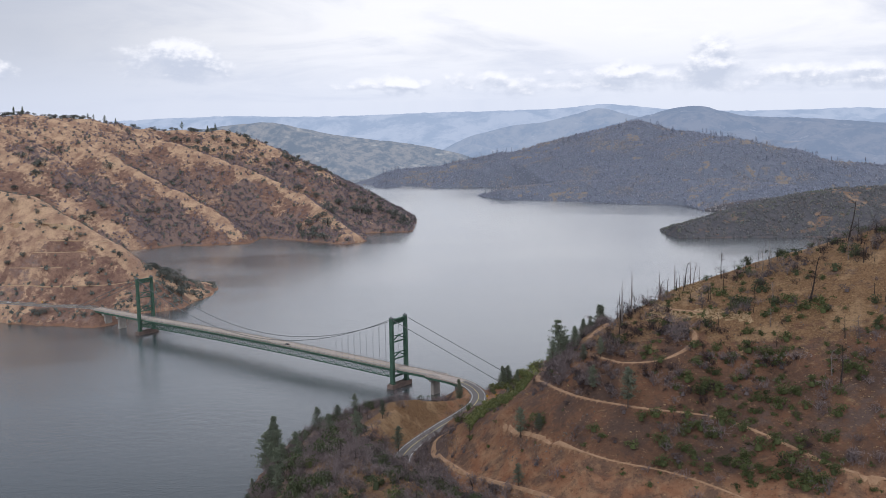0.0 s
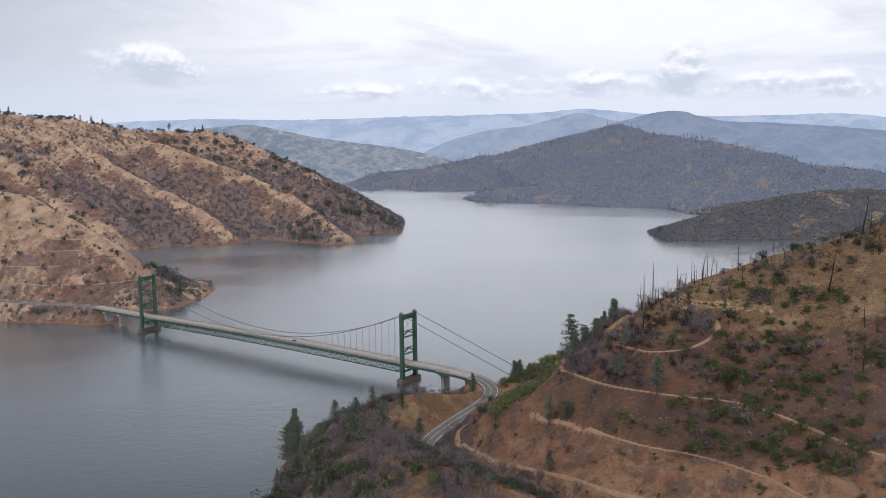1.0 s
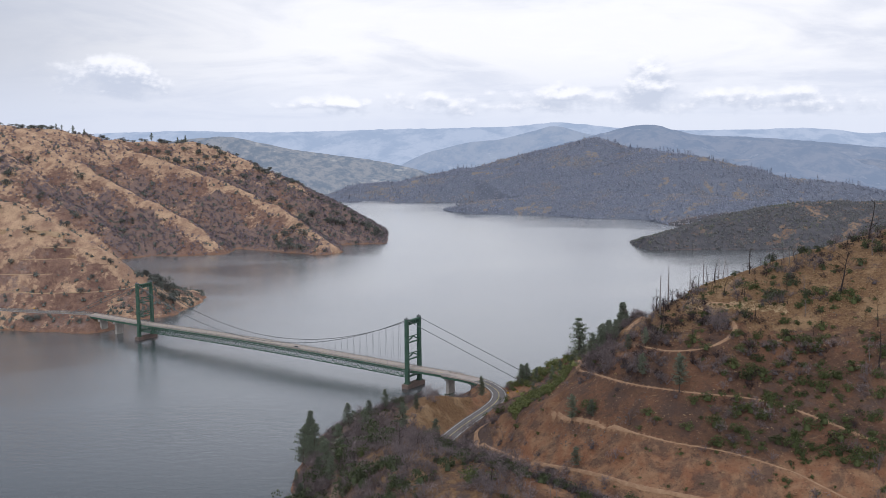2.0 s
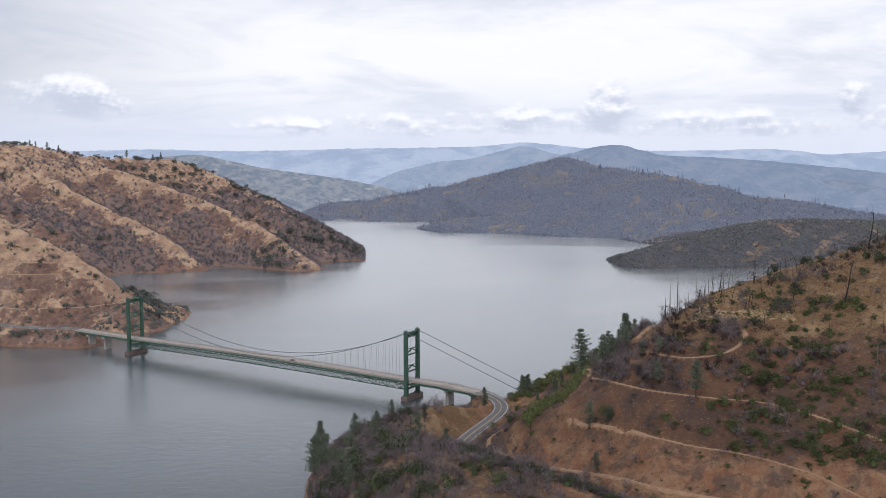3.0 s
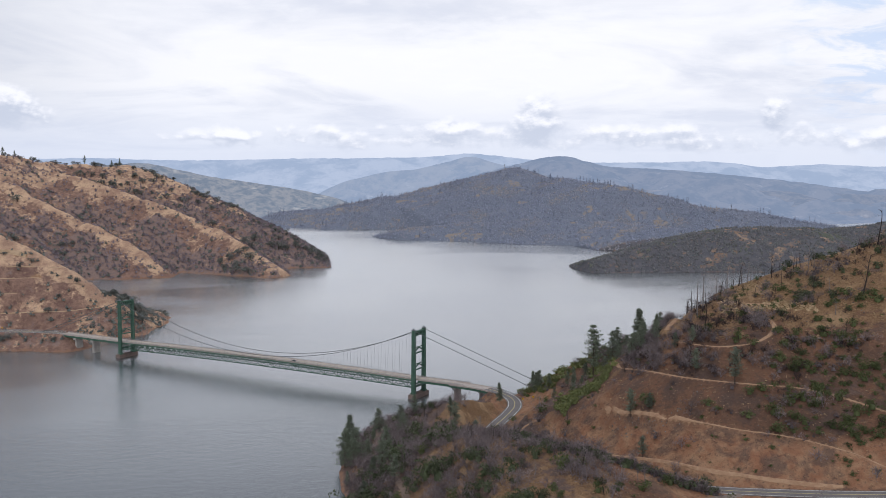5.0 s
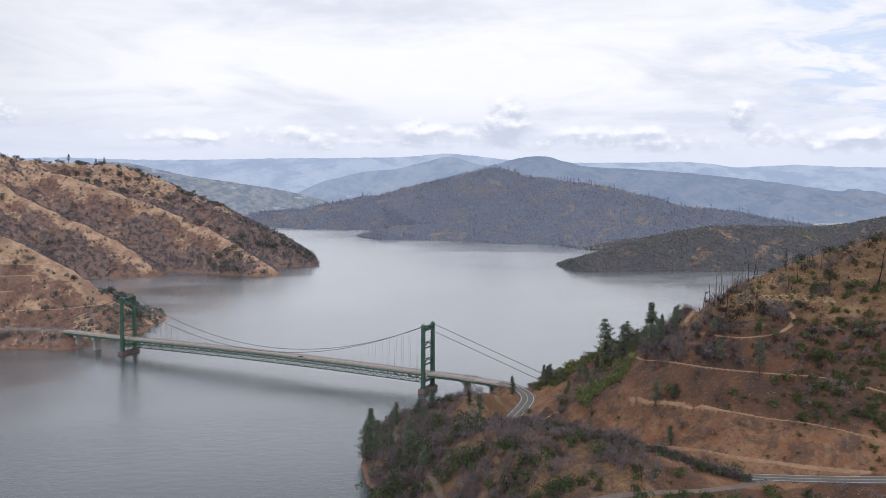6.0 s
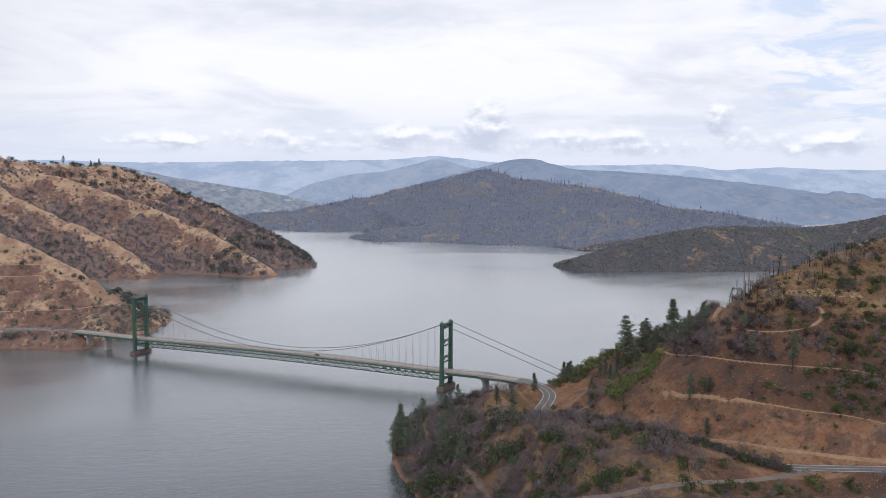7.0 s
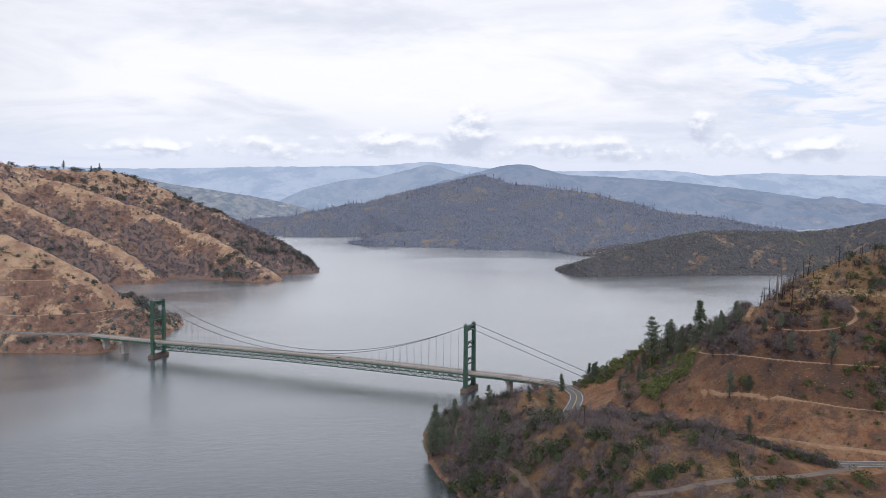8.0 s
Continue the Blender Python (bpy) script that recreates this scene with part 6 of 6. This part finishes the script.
stuff("far_pines", SPIRES, p, RNG.uniform(9, 17, len(p)), HAZED_LEAF, "slim pines rising over the far woods", "pine trees", RNG, (0.85, 1.15))


# ---- small things along the road ----
def rail_run(name, line, offset, label):
    """A steel guard rail: posts and a folded beam along the edge of a road."""
    ob = new(name)
    tagged(ob, label, "guard rail")
    tang = np.gradient(line[:, :2], axis=0)
    tang /= np.linalg.norm(tang, axis=1)[:, None]
    side = np.stack([tang[:, 1], -tang[:, 0]], 1)
    pts = np.column_stack([line[:, :2] + side * offset, line[:, 2]])
    bm = bmesh.new()
    rings = []
    for q, n in zip(pts, side):
        rings.append([bm.verts.new((q[0] + n[0] * w, q[1] + n[1] * w, q[2] + h)) for w, h in ((-0.06, 0.54), (0.06, 0.54), (0.06, 0.96), (-0.06, 0.96))])
    for a, b in zip(rings[:-1], rings[1:]):
        for i in range(4):
            bm.faces.new((a[i], a[(i + 1) % 4], b[(i + 1) % 4], b[i]))
    bm.faces.new(rings[0][::-1])
    bm.faces.new(rings[-1])
    part("rail_beam", bm, GALVANISED, ob)
    bm = bmesh.new()
    box(bm, (-0.1, -0.1, -0.9), (0.1, 0.1, 0.95))
    post = bpy.data.meshes.new("rail_post")
    bm.to_mesh(post)
    bm.free()
    post.materials.append(BARK)
    for p in pts[::2]:
        share("rail_post", post, ob, pose(*p))
    return ob


near_bend = LAND_ROAD[:20]
rail_run("guard_rail", near_bend, -6.2, "grey steel guard rail round the road bend")
rail_run("guard_rail", LAND_ROAD[4:16], 6.2, "grey steel guard rail beside the red road cutting")
rail_run("guard_rail", FAR_ROAD[:22], 6.6, "grey steel guard rail along the shore road")

SIGN_YELLOW = plain("yellow_sign_face", (0.72, 0.42, 0.03), (0.66, 0.38, 0.03), 0.8, 0.5)
BLACK = plain("black_paint", (0.02, 0.02, 0.02), (0.03, 0.03, 0.03), 1.0, 0.5)


def warning_sign(x, y, z, turn):
    """A square warning sign set on its corner, on a wooden post, with a dark plain mark."""
    ob = new("warning_sign")
    tagged(ob, "yellow diamond warning sign on a post beside the road", "road sign", "road signs")
    bm = bmesh.new()
    box(bm, (-0.08, -0.08, -0.6), (0.08, 0.08, 2.4))
    part("post", bm, GREY_WOOD, ob)
    bm = bmesh.new()
    v = [bm.verts.new(c) for c in ((0, -0.12, 1.4), (1.0, -0.12, 2.4), (0, -0.12, 3.4), (-1.0, -0.12, 2.4))]
    w = [bm.verts.new((c.co.x, -0.16, c.co.z)) for c in v]
    bm.faces.new(v)
    bm.faces.new(w[::-1])
    for i in range(4):
        j = (i + 1) % 4
        bm.faces.new((v[i], w[i], w[j], v[j]))
    face = part("sign_face", bm, SIGN_YELLOW, ob)
    bm = bmesh.new()
    box(bm, (-0.12, -0.18, 1.9), (0.12, -0.165, 2.9))
    part("mark", bm, BLACK, face)
    ob.matrix_basis = pose(x, y, z, 0, 0, turn)


warning_sign(34, 698, ground_z(34, 698), -10)
warning_sign(28, 706, ground_z(28, 706), -15)
warning_sign(-443, 1094, ground_z(-443, 1094), 20)

GLASS = plain("dark_car_glass", (0.02, 0.022, 0.025), (0.03, 0.03, 0.035), 1.0, 0.1, 0.0, 0.0, 0.6)
TYRE = plain("tyre_rubber", (0.02, 0.02, 0.02), (0.03, 0.03, 0.03), 2.0, 0.9)
RIM = plain("wheel_rim", (0.45, 0.45, 0.46), (0.38, 0.38, 0.39), 2.0, 0.35, 0.8)
LAMP_WHITE = plain("headlight_glass", (0.7, 0.7, 0.7), (0.6, 0.6, 0.6), 2.0, 0.2)
LAMP_RED = plain("tail_light_glass", (0.35, 0.02, 0.02), (0.3, 0.02, 0.02), 2.0, 0.2)


def car(paint, words, m):
    """A saloon car: bevelled body, cabin with windows, wheels with rims, lights."""
    ob = new("car")
    tagged(ob, words, "car", "cars on the road")
    bm = bmesh.new()
    box(bm, (-2.2, -0.88, 0.32), (2.2, 0.88, 0.92), (0.97, 0.94))
    bmesh.ops.bevel(bm, geom=list(bm.edges), offset=0.1, segments=2, affect="EDGES")
    part("body", bm, paint, ob)
    bm = bmesh.new()
    box(bm, (-1.45, -0.8, 0.9), (1.0, 0.8, 1.42), (0.66, 0.84))
    bmesh.ops.bevel(bm, geom=list(bm.edges), offset=0.06, segments=2, affect="EDGES")
    cabin = part("cabin", bm, paint, ob)
    bm = bmesh.new()
    box(bm, (-1.47, -0.72, 0.98), (1.03, 0.72, 1.34), (0.70, 0.9))
    box(bm, (-1.25, -0.815, 0.98), (0.85, 0.815, 1.33), (0.74, 0.88))
    part("windows", bm, GLASS, cabin, "dark tinted windows")
    for x in (-1.35, 1.35):
        for y in (-0.84, 0.84):
            bm = bmesh.new()
            bar(bm, (x, y - 0.11, 0.33), (x, y + 0.11, 0.33), 0.66, 0.66, 16)
            w = part("wheel", bm, TYRE, ob)
            bm = bmesh.new()
            bar(bm, (x, y - 0.125, 0.33), (x, y + 0.125, 0.33), 0.4, 0.4, 12)
            part("rim", bm, RIM, w)
    for x, mat, nm in ((2.16, LAMP_WHITE, "headlight"), (-2.16, LAMP_RED, "tail_light")):
        for y in (-0.6, 0.6):
            bm = bmesh.new()
            box(bm, (x - 0.06, y - 0.18, 0.62), (x + 0.06, y + 0.18, 0.78))
            part(nm, bm, mat, ob)
    ob.matrix_basis = m


DARK_PAINT = plain("dark_car_paint", (0.025, 0.028, 0.033), (0.035, 0.038, 0.043), 0.5, 0.3, 0.2)
PALE_PAINT = plain("white_car_paint", (0.72, 0.72, 0.70), (0.66, 0.66, 0.65), 0.5, 0.3)
s_car = SPAN * 0.62
car(DARK_PAINT, "dark saloon car crossing the pale bridge deck", BRIDGE @ pose(s_car, -2.4, deck_z(s_car) + 0.02, 0, 0, 180))
k = int(len(FAR_ROAD) * 0.36)
heading = math.degrees(math.atan2(FAR_ROAD[k + 1][1] - FAR_ROAD[k][1], FAR_ROAD[k + 1][0] - FAR_ROAD[k][0]))
car(PALE_PAINT, "white car on the shore road by the hill", pose(FAR_ROAD[k][0], FAR_ROAD[k][1], FAR_ROAD[k][2] + 0.12, 0, 0, heading))
